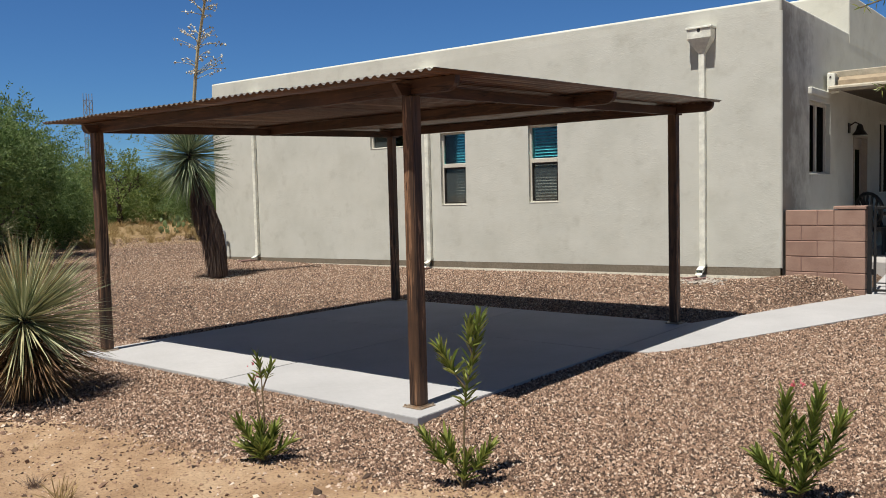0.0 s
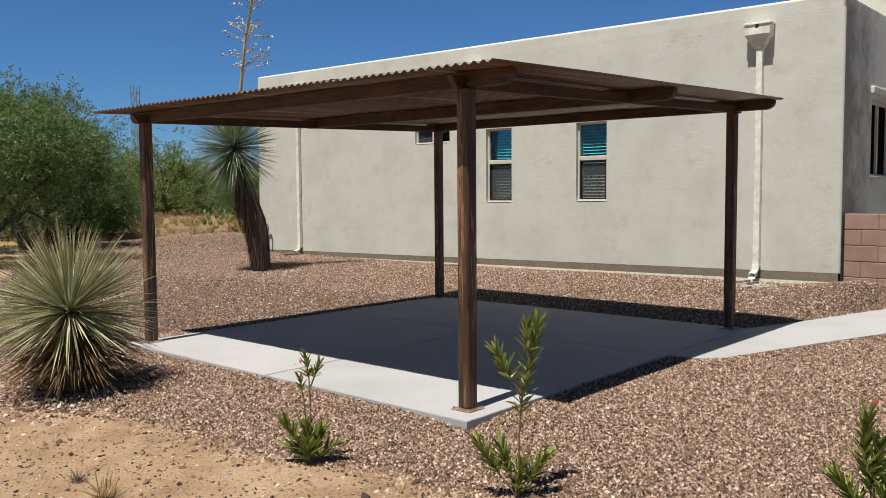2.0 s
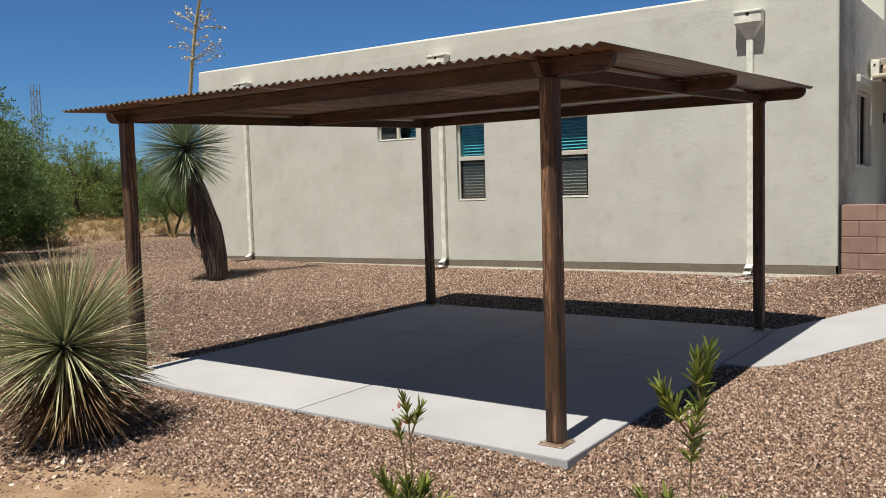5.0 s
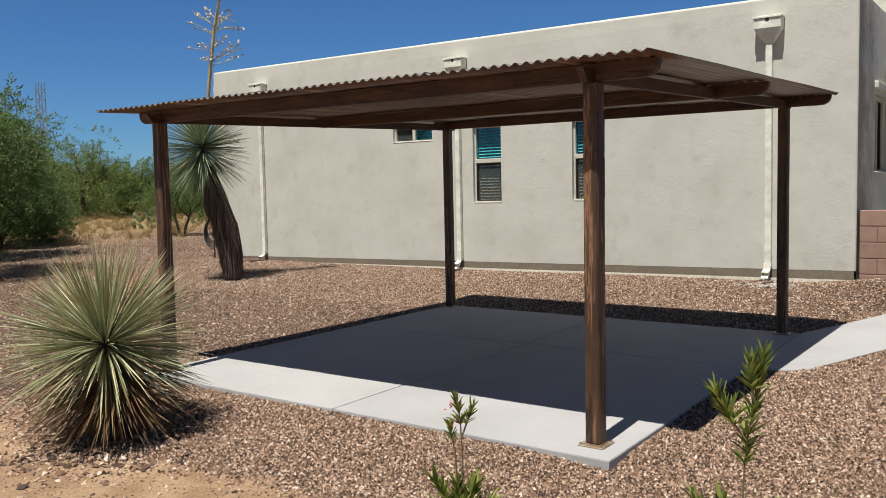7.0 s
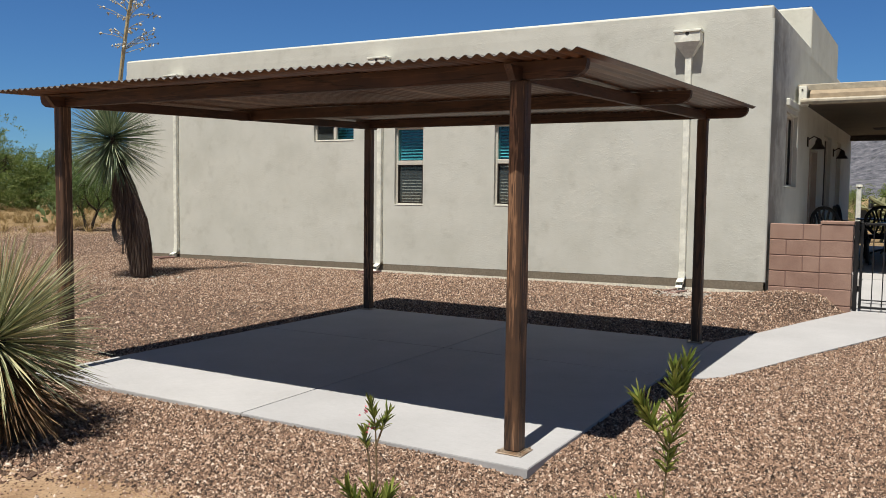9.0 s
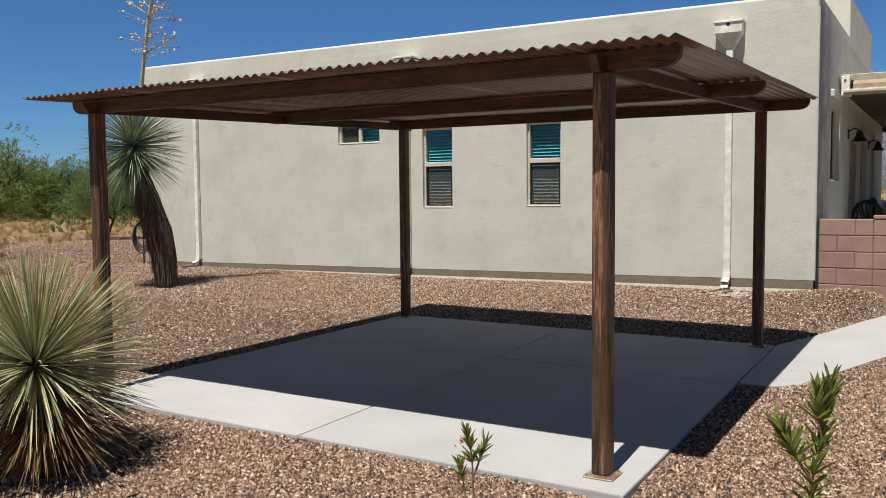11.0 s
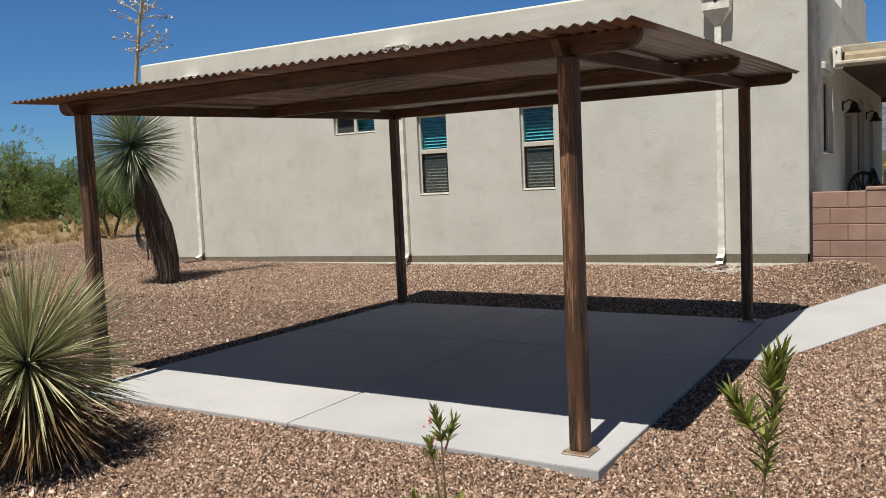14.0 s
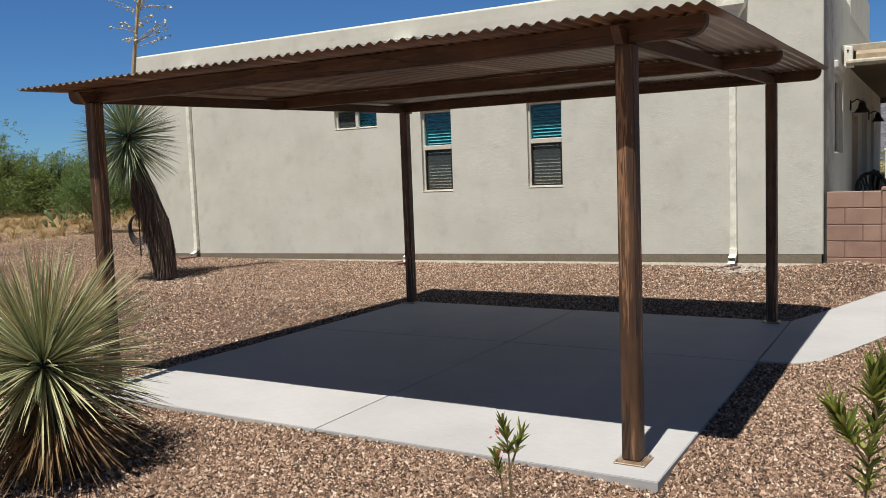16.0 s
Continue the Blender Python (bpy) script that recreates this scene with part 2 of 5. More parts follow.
M_GROUND = ground_material()
M_STONE = stone_material()
M_STUCCO = stucco_material()
M_SIDESHADE = stained_stucco()
M_PLINTH = surf("olive_plinth_paint", (0.19, 0.158, 0.112), (0.25, 0.21, 0.155), 3, 0.85, 0.3, 40)
M_SLAB = concrete_material("broom_concrete", (0.392, 0.387, 0.38), (0.46, 0.455, 0.448))
M_PATIO = concrete_material("patio_concrete", (0.4, 0.385, 0.365), (0.48, 0.46, 0.44))
M_FOUND = surf("foundation_concrete", (0.74, 0.7, 0.57), (0.82, 0.78, 0.65), 3, 0.9, 0.15, 30)
M_POST = wood("stained_post_wood", (0.026, 0.015, 0.009), (0.13, 0.07, 0.037), (1, 1, 0.06), 2.2)
M_BEAMX = wood("stained_beam_wood_x", (0.04, 0.018, 0.01), (0.082, 0.037, 0.019), (0.07, 1, 1), 1.1)
M_BEAMY = wood("stained_beam_wood_y", (0.04, 0.018, 0.01), (0.08, 0.036, 0.019), (1, 0.07, 1), 1.1)
M_SHEET = surf("weathered_sheet_top", (0.018, 0.014, 0.012), (0.06, 0.045, 0.036), 2.5, 0.5, 0.2, 50, 0.002, 0.0, (1, 0.25, 1), (0.1, 0.075, 0.055))
# Pale spots are worn patches, lightened to paint in streaky highlights too.
M_UNDER = surf("rusty_sheet_underside", (0.05, 0.021, 0.01), (0.135, 0.06, 0.028), 5, 0.33, 0.15, 40, 0.002, 0.0, (2.5, 0.16, 1), (0.3, 0.2, 0.13))
M_PLATE = surf("galvanised_plate", (0.3, 0.19, 0.11), (0.52, 0.45, 0.36), 12, 0.5, 0.2, 60, 0.002, 0.5)
M_CREAM = surf("cream_painted_metal", (0.79, 0.79, 0.68), (0.85, 0.85, 0.75), 2, 0.5, 0.02, 7)
M_COVER = surf("cream_cover_paint", (0.42, 0.375, 0.285), (0.46, 0.415, 0.32), 1, 0.5, 0.02, 9)
M_VINYL = surf("almond_vinyl", (0.6, 0.57, 0.48), (0.66, 0.63, 0.55), 3, 0.45, 0.05, 60)
M_SLAT = surf("white_blind", (0.62, 0.64, 0.63), (0.72, 0.73, 0.71), 3, 0.5, 0.03, 60)
M_TEAL = pane_material("tinted_pane", (0.34, 0.8, 0.86))
M_DIM = pane_material("screened_pane", (0.8, 0.82, 0.78))


def screened(m):
    """Fine grey insect mesh in front of a pane."""
    n, l = m.node_tree.nodes, m.node_tree.links
    mesh = n.new("ShaderNodeBsdfDiffuse")
    mesh.inputs[0].default_value = (0.075, 0.085, 0.085, 1)
    mx = n.new("ShaderNodeMixShader")
    mx.inputs[0].default_value = 0.45
    l.new(n["Material Output"].inputs[0].links[0].from_socket, mx.inputs[1])
    l.new(mesh.outputs[0], mx.inputs[2])
    l.new(mx.outputs[0], n["Material Output"].inputs[0])


screened(M_DIM)
M_SIDEPANE = pane_material("dark_patio_pane", (0.12, 0.12, 0.12), -0.46)
# Near-black colour stands in for the shade of unlit interiors.
M_INNERSHADE = surf("inner_shade", (0.025, 0.025, 0.025), (0.04, 0.04, 0.04), 2)
M_BLOCK = surf("pink_block", (0.3, 0.185, 0.14), (0.385, 0.25, 0.19), 5, 0.9, 0.35, 110, 0.003)
M_MORTAR = surf("mortar", (0.2, 0.12, 0.1), (0.28, 0.17, 0.14), 9, 0.95)
M_BLACK = surf("black_iron", (0.012, 0.012, 0.013), (0.025, 0.024, 0.024), 8, 0.45, 0.15, 90, 0.002, 0.3)
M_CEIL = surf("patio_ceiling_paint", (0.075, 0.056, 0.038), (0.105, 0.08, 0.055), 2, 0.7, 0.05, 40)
M_TAN = surf("tan_fascia_paint", (0.33, 0.255, 0.165), (0.36, 0.285, 0.185), 1, 0.6, 0.02, 9)
M_DOOR = surf("door_paint", (0.34, 0.28, 0.22), (0.42, 0.35, 0.28), 3, 0.5, 0.05, 60)
M_BRONZE = surf("dark_bronze", (0.03, 0.024, 0.02), (0.05, 0.04, 0.032), 5, 0.45, 0.1, 60, 0.002, 0.6)
M_BARK = surf("dark_bark", (0.035, 0.026, 0.02), (0.09, 0.068, 0.05), 9, 0.9, 0.6, 45, 0.02, 0, (1, 1, 0.3))
M_SKIRT = leafy("dead_yucca_leaf", [(0, (0.11, 0.077, 0.06)), (0.5, (0.19, 0.135, 0.105)), (1, (0.27, 0.2, 0.155))], 0.8, 0.15)
M_YUCCA = leafy("yucca_leaf", [(0, (0.08, 0.13, 0.07)), (0.5, (0.2, 0.26, 0.15)), (1, (0.4, 0.44, 0.28))], 0.4, 0.12)
M_SOTOL = leafy("grey_green_leaf", [(0, (0.15, 0.175, 0.085)), (0.4, (0.33, 0.36, 0.2)), (0.8, (0.52, 0.52, 0.32)), (1, (0.6, 0.55, 0.33))], 0.42, 0.15)
M_SOTOLDRY = leafy("dry_blade", [(0, (0.09, 0.05, 0.025)), (0.6, (0.2, 0.12, 0.055)), (1, (0.33, 0.23, 0.11))], 0.7, 0.15)
M_OLEANDER = leafy("oleander_leaf", [(0, (0.07, 0.11, 0.02)), (0.5, (0.18, 0.235, 0.045)), (1, (0.38, 0.41, 0.11))], 0.35, 0.3)
M_STEM = surf("green_brown_stem", (0.12, 0.085, 0.045), (0.2, 0.15, 0.08), 20, 0.7)
M_PINK = leafy("pink_petal", [(0, (0.55, 0.07, 0.12)), (1, (0.8, 0.2, 0.25))], 0.5, 0.3)
M_MESQ = leafy("mesquite_leaf", [(0, (0.065, 0.118, 0.03)), (0.5, (0.135, 0.21, 0.06)), (1, (0.235, 0.32, 0.115))], 0.55, 0.4)
M_THICKET = leafy("thicket_leaf", [(0, (0.09, 0.14, 0.03)), (0.5, (0.165, 0.23, 0.055)), (1, (0.29, 0.34, 0.11))], 0.6, 0.38)
M_DRY = leafy("dry_grass_blade", [(0, (0.22, 0.15, 0.065)), (0.6, (0.4, 0.29, 0.13)), (1, (0.55, 0.43, 0.22))], 0.8, 0.2)
M_PAD = surf("prickly_pear_pad", (0.1, 0.15, 0.05), (0.17, 0.22, 0.085), 6, 0.6)
M_CHOLLA = surf("cholla_joint", (0.13, 0.135, 0.06), (0.26, 0.25, 0.13), 8, 0.8)
M_STALK = surf("dry_flower_stalk", (0.36, 0.3, 0.17), (0.55, 0.48, 0.3), 9, 0.7)
M_POD = surf("pale_seed_pod", (0.5, 0.48, 0.4), (0.66, 0.64, 0.55), 9, 0.6)
M_WASHED = surf("pale_grey_stone", (0.3, 0.26, 0.21), (0.5, 0.46, 0.4), 14, 0.85)
M_HOSE = surf("dark_rubber", (0.02, 0.022, 0.025), (0.04, 0.042, 0.045), 9, 0.5)
M_STEEL = surf("grey_steel", (0.22, 0.24, 0.27), (0.32, 0.34, 0.37), 5, 0.5, 0.05, 40, 0.002, 0.4)
M_ROCK = surf("mountain_rock", (0.05, 0.055, 0.07), (0.27, 0.265, 0.29), 0.06, 0.95, 1.0, 0.3, 6.0, 0.0, (1, 1, 1), (0.13, 0.14, 0.11))
M_YELLOW = surf("yellow_paint", (0.7, 0.42, 0.02), (0.8, 0.52, 0.04), 3, 0.45)
M_TIMBER = surf("pale_timber", (0.45, 0.3, 0.14), (0.58, 0.41, 0.22), 6, 0.7)

# ---------- mesh helpers ----------


def part(name, bm, material, parent=None, label=""):
    """Links a bmesh (or mesh data) as one mesh object."""
    if isinstance(bm, bpy.types.Mesh):
        me = bm
    else:
        bmesh.ops.recalc_face_normals(bm, faces=bm.faces)
        me = bpy.data.meshes.new(name)
        bm.to_mesh(me)
        bm.free()
    if not me.materials:
        me.materials.append(material)
    ob = new(name, me)
    if parent is not None:
        ob.parent = parent
    return tagged(ob, label)


def empty(name, x=0, y=0, z=0, rz=0):
    ob = new(name)
    ob.empty_display_size = 0.1
    ob.matrix_basis = pose(x, y, z, 0, 0, rz)
    return ob


def box(bm, x0, x1, y0, y1, z0, z1, bevel=0.0):
    vs = bmesh.ops.create_cube(bm, size=1.0)["verts"]
    for v in vs:
        v.co = Vector((x0 + (v.co.x + 0.5) * (x1 - x0), y0 + (v.co.y + 0.5) * (y1 - y0), z0 + (v.co.z + 0.5) * (z1 - z0)))
    if bevel:
        es = list({e for v in vs for e in v.link_edges})
        bmesh.ops.bevel(bm, geom=es, offset=bevel, segments=1, affect="EDGES")
    return bm


def boxed(x0, x1, y0, y1, z0, z1, bevel=0.0):
    return box(bmesh.new(), x0, x1, y0, y1, z0, z1, bevel)


def tube(bm, pts, radii, n=8, caps=True):
    """A tube of n sides along points."""
    pts = [Vector(p) for p in pts]
    if not hasattr(radii, "__len__"):
        radii = [radii] * len(pts)
    rings = []
    side = None
    for k, p in enumerate(pts):
        d = (pts[min(k + 1, len(pts) - 1)] - pts[max(k - 1, 0)]).normalized()
        if side is None:
            side = d.orthogonal().normalized()
        side = (side - d * side.dot(d)).normalized()
        up = d.cross(side)
        rings.append([bm.verts.new(p + radii[k] * (math.cos(2 * math.pi * j / n) * side + math.sin(2 * math.pi * j / n) * up)) for j in range(n)])
    for a, c in zip(rings, rings[1:]):
        for j in range(n):
            bm.faces.new((a[j], a[(j + 1) % n], c[(j + 1) % n], c[j]))
    if caps:
        bm.faces.new(rings[0][::-1])
        bm.faces.new(rings[-1])
    return bm


def tubed(pts, radii, n=8):
    return tube(bmesh.new(), pts, radii, n)


def prism(bm, outline, z0, z1):
    """A solid of the plan outline between two heights."""
    lo = [bm.verts.new((x, y, z0)) for x, y in outline]
    hi = [bm.verts.new((x, y, z1)) for x, y in outline]
    bm.faces.new(lo[::-1])
    bm.faces.new(hi)
    for k in range(len(outline)):
        j = (k + 1) % len(outline)
        bm.faces.new((lo[k], lo[j], hi[j], hi[k]))
    return bm


def mesh_np(name, verts, faces, material, smooth=False):
    """Mesh data from arrays; all faces have the same number of corners."""
    me = bpy.data.meshes.new(name)
    verts = np.asarray(verts, dtype=np.float32).reshape(-1, 3)
    faces = np.asarray(faces, dtype=np.int32)
    k = faces.shape[1]
    me.vertices.add(len(verts))
    me.vertices.foreach_set("co", verts.ravel())
    me.loops.add(faces.size)
    me.loops.foreach_set("vertex_index", faces.ravel())
    me.polygons.add(len(faces))
    me.polygons.foreach_set("loop_start", np.arange(0, faces.size, k, dtype=np.int32))
    me.polygons.foreach_set("loop_total", np.full(len(faces), k, dtype=np.int32))
    me.polygons.foreach_set("use_smooth", np.full(len(faces), smooth))
    me.update(calc_edges=True)
    me.materials.append(material)
    return me


def unit(a):
    return a / np.maximum(np.linalg.norm(a, axis=-1, keepdims=True), 1e-9)


def leaves_np(name, base, way, length, width, material, rng, fold=0.35):
    """Folded pointed leaves: base, two sides raised, tip."""
    n = len(base)
    way = unit(way)
    side = unit(np.cross(way, rng.normal(size=(n, 3))))
    up = np.cross(side, way)
    length = np.broadcast_to(np.asarray(length, float), (n,))[:, None]
    width = np.broadcast_to(np.asarray(width, float), (n,))[:, None]
    mid = base + way * length * 0.45
    v = np.stack([base, mid + side * width * 0.5 + up * width * fold, base + way * length, mid - side * width * 0.5 + up * width * fold], 1)
    q = np.arange(n)[:, None] * 4
    f = np.concatenate([q + [0, 1, 2], q + [0, 2, 3]], 0)
    return mesh_np(name, v, f, material)


def blades_np(name, base, way, length, width, droop, material, rng):
    """Long stiff blades in three stretches, V-shaped across, that bow under their weight."""
    n = len(base)
    way = unit(way)
    flat = unit(np.cross(way, np.array([0.0, 0.0, 1.0])) + rng.normal(size=(n, 3)) * 0.25)
    up = unit(np.cross(flat, way))
    length = np.broadcast_to(np.asarray(length, float), (n,))[:, None]
    width = np.broadcast_to(np.asarray(width, float), (n,))[:, None]
    droop = np.broadcast_to(np.asarray(droop, float), (n,))[:, None]
    rows = []
    for s, w in ((0.0, 0.8), (0.4, 1.0), (0.75, 0.65)):
        c = base + way * length * s - np.array([0, 0, 1.0]) * droop * length * s * s
        rows += [c + flat * width * w / 2 + up * width * 0.22, c - up * width * 0.1, c - flat * width * w / 2 + up * width * 0.22]
    rows.append(base + way * length - np.array([0, 0, 1.0]) * droop * length)
    v = np.stack(rows, 1)
    q = np.arange(n)[:, None] * 10
    tris = []
    for r in (0, 3):
        for c in (0, 1):
            tris += [[r + c, r + c + 1, r + c + 4], [r + c, r + c + 4, r + c + 3]]
    tris += [[6, 7, 9], [7, 8, 9]]
    f = np.concatenate([q + t for t in tris], 0)
    return mesh_np(name, v, f, material)


def stones_np(name, centre, size, material, rng, flat=0.72, half=False):
    """Angular stones: bent octahedra, each turned its own way; half: bedded ones, without the buried half."""
    n = len(centre)
    unit_v = np.array([[1, 0, 0], [0, 1, 0], [-1, 0, 0], [0, -1, 0], [0, 0, 1], [0, 0, -1.0]])[:5 if half else 6]
    v = unit_v[None] * rng.uniform(0.65, 1.25, size=(n, len(unit_v), 1)) + rng.normal(size=(n, len(unit_v), 3)) * 0.22
    v[:, :, 2] *= flat
    if half:
        v[:, 4, :2] *= 1.6
        v[:, :4, 2] -= 0.25
        v[:, 4, 2] *= 1.1
    a = rng.uniform(0, 2 * np.pi, n)
    c, s = np.cos(a)[:, None], np.sin(a)[:, None]
    stretch = rng.uniform(0.9, 1.4, size=(n, 1))
    x, y = v[:, :, 0] * stretch, v[:, :, 1]
    v[:, :, 0], v[:, :, 1] = x * c - y * s, x * s + y * c
    tilt = rng.normal(size=(n, 2)) * 0.4
    v[:, :, 2] += 0.6 * v[:, :, 0] * tilt[:, :1] + 0.6 * v[:, :, 1] * tilt[:, 1:]
    v = v * np.asarray(size)[:, None, None] + centre[:, None, :]
    q = np.arange(n)[:, None] * len(unit_v)
    tris = [[0, 1, 4], [1, 2, 4], [2, 3, 4], [3, 0, 4]] + ([] if half else [[1, 0, 5], [2, 1, 5], [3, 2, 5], [0, 3, 5]])
    return mesh_np(name, v, np.concatenate([q + t for t in tris], 0), material)


# ---------- plan of the ground ----------
WALL_Y, CORNER_X, LEFT_X, TOP_Z = 11.705, -3.635, -16.02, 4.095
SLAB = [(-3.478, 4.06), (-3.55, 8.5), (-7.72, 8.52), (-7.64, 4.07)]
WALK = [(-3.519, 6.735), (-3.25, 6.75), (-3.12, 6.88), (-2.98, 7.3), (-2.73, 8.1), (-2.26, 9.5), (-1.72, 11.13), (-1.5, 11.7), (-2.6, 11.7), (-2.95, 10.55), (-3.3, 9.24), (-3.42, 8.85), (-3.52, 8.53)]
EDGE_X = [-60, -24, -12, -8, -6.4, -5.2, -4.1, -3.4, -2.9, -2.4, -1.9, -1.0, 4, 40]
EDGE_Y = [30, 10.2, 4.3, 3.1, 2.75, 3.0, 3.0, 3.25, 3.2, 3.5, 3.45, 3.1, 2.4, 2]


def smooth_step(a, b, x):
    t = np.clip((x - a) / (b - a), 0, 1)
    return t * t * (3 - 2 * t)


def rise(x, y):
    """Height of the ground: nearly level, rising to the house wall, with a mound by the block wall."""
    x, y = np.asarray(x, float), np.asarray(y, float)
    h = 0.045 + 0.032 * smooth_step(3.3, 4.0, y) + 0.006 * np.sin(x * 1.7 + 0.6) * np.sin(y * 1.3)
    h = h + (0.1 + 0.05 * smooth_step(-11, -5, x)) * smooth_step(8.6, 11.4, y) * smooth_step(-26, -16, x) * (1 - smooth_step(-3.0, -2.4, x)) * (1 - smooth_step(24, 32, y))
    h = h + 0.11 * np.exp(-((x + 3.35) / 0.6) ** 2 - ((y - 11.2) / 0.6) ** 2)
    h = h - 0.03 * np.exp(-((x + 3.42) / 0.3) ** 2 - ((y - 4.0) / 0.25) ** 2)
    h = h + 0.02 * smooth_step(-3.6, -3.2, x) * smooth_step(6.2, 7.0, y) * (1 - smooth_step(11.3, 12.5, y))
    left = np.interp(y, [8.5, 9.24, 10.55, 11.7], [-3.52, -3.3, -2.95, -2.6])
    low = smooth_step(left - 0.35, left - 0.04, x) * smooth_step(8.3, 8.6, y)
    h = h + (np.minimum(h, 0.088) - h) * low
    h = h - 0.06 * smooth_step(3.2, 2.2, y) * smooth_step(-9, -6, x)
    return h


def inside(poly, x, y):
    x, y = np.asarray(x, float), np.asarray(y, float)
    hit = np.zeros(x.shape, bool)
    for (ax, ay), (cx, cy) in zip(poly, poly[1:] + poly[:1]):
        if ay == cy:
            continue
        cross = ((ay > y) != (cy > y)) & (x < (cx - ax) * (y - ay) / (cy - ay) + ax)
        hit ^= cross
    return hit


def bare(x, y):
    """1 on bare earth, 0 on crushed stone."""
    e = np.interp(x, EDGE_X, EDGE_Y)
    return np.clip((e - y) / 0.5 + 0.5, 0, 1)


def ground():
    fine_x = np.arange(-9, 2.01, 0.1)
    fine_y = np.arange(0, 12.01, 0.1)
    xs = np.concatenate([[-3000, -800, -300, -150, -90, -60, -45, -35], np.arange(-30, -9, 0.5), fine_x, np.arange(2.5, 10, 0.75), [12, 16, 22, 30, 45, 70, 120, 300, 800, 3000]])
    ys = np.concatenate([[-3000, -500, -100, -30, -12, -6, -3, -1], fine_y, np.arange(12.5, 30, 0.6), [33, 37, 42, 50, 60, 75, 95, 130, 200, 500, 3000]])
    gx, gy = np.meshgrid(xs, ys)
    z = rise(gx, gy)
    v = np.stack([gx, gy, z], -1).reshape(-1, 3)
    nx, ny = len(xs), len(ys)
    i, j = np.meshgrid(np.arange(nx - 1), np.arange(ny - 1))
    a = (j * nx + i).ravel()
    me = mesh_np("ground", v, np.stack([a, a + 1, a + nx + 1, a + nx], 1), M_GROUND, True)
    for nm, val in (("earth", bare(gx, gy)), ("grassland", smooth_step(0, 1.5, np.maximum(-24 - gx, gy - 24)))):
        at = me.attributes.new(nm, "FLOAT", "POINT")
        at.data.foreach_set("value", val.astype(np.float32).ravel())
    tagged(new("ground", me), "tan desert earth and brown crushed stone ground", "ground", kind="structure")


ground()

# ---------- slab and walkway ----------


def slab_and_walk():
    slab = tagged(empty("patio_slab"), "pale broom-finished concrete slab with tooled joints", "concrete slab", kind="structure")
    (rx0, ry0), (rx1, ry1), (lx1, ly1), (lx0, ly0) = SLAB
    mid = (-5.565, 6.76)
    fm, rm, lm, bm_ = (-5.49, 4.065), (-3.525, 6.72), (-7.69, 6.7), (-5.65, 8.51)
    quads = [[(rx0, ry0), rm, mid, fm], [rm, (rx1, ry1), bm_, mid], [mid, bm_, (lx1, ly1), lm], [fm, mid, lm, (lx0, ly0)]]
    g = 0.003
    for q in quads:
        c = Vector((sum(p[0] for p in q) / 4, sum(p[1] for p in q) / 4))
        out = []
        for p in q:
            d = Vector((c.x - p[0], c.y - p[1]))
            out.append((p[0] + g * (1 if d.x > 0 else -1), p[1] + g * (1 if d.y > 0 else -1)))
        b = prism(bmesh.new(), out, -0.05, 0.10)
        top = [e for e in b.edges if all(v.co.z > 0.09 for v in e.verts)]
        bmesh.ops.bevel(b, geom=top, offset=0.004, segments=2, affect="EDGES")
        part("panel", b, M_SLAB, slab)
    part("slab_base", prism(bmesh.new(), [(rx0 - .02, ry0 + .02), (rx1 - .02, ry1 - .02), (lx1 + .02, ly1 - .02), (lx0 + .02, ly0 + .02)], -0.08, 0.089), M_FOUND, slab)
    w = tagged(empty("walkway"), "pale concrete walkway leading to an iron gate", "walkway", kind="structure")
    q = [(-3.519, 6.737), *WALK[1:7], (-1.5, 11.74), (-2.6, 11.74), *WALK[9:11], (-3.43, 8.85), (-3.544, 8.5)]
    b = prism(bmesh.new(), q, -0.05, 0.104)
    top = [e for e in b.edges if all(v.co.z > 0.09 for v in e.verts)]
    bmesh.ops.bevel(b, geom=top, offset=0.004, segments=2, affect="EDGES")
    part("panel", b, M_SLAB, w)


slab_and_walk()

# ---------- house ----------


def offset_path(path, d):
    """A closed plan path set inwards by d (path runs anticlockwise)."""
    n = len(path)
    out = []
    for k in range(n):
        p0, p1, p2 = Vector(path[k - 1]), Vector(path[k]), Vector(path[(k + 1) % n])
        a, b = (p1 - p0).normalized(), (p2 - p1).normalized()
        na, nb = Vector((-a.y, a.x)), Vector((-b.y, b.x))
        m = (na + nb).normalized()
        out.append(p1 + m * (d / max(m.dot(na), 0.3)))
    return out


def rounded(points, r, seg=4):
    out = []
    n = len(points)
    for k in range(n):
        p0, p1, p2 = (Vector(points[j % n]) for j in (k - 1, k, k + 1))
        a, b = p1 + (p0 - p1).normalized() * r, p1 + (p2 - p1).normalized() * r
        for s in range(seg + 1):
            t = s / seg
            out.append(tuple((1 - t) ** 2 * a + 2 * t * (1 - t) * p1 + t * t * b))
    return out


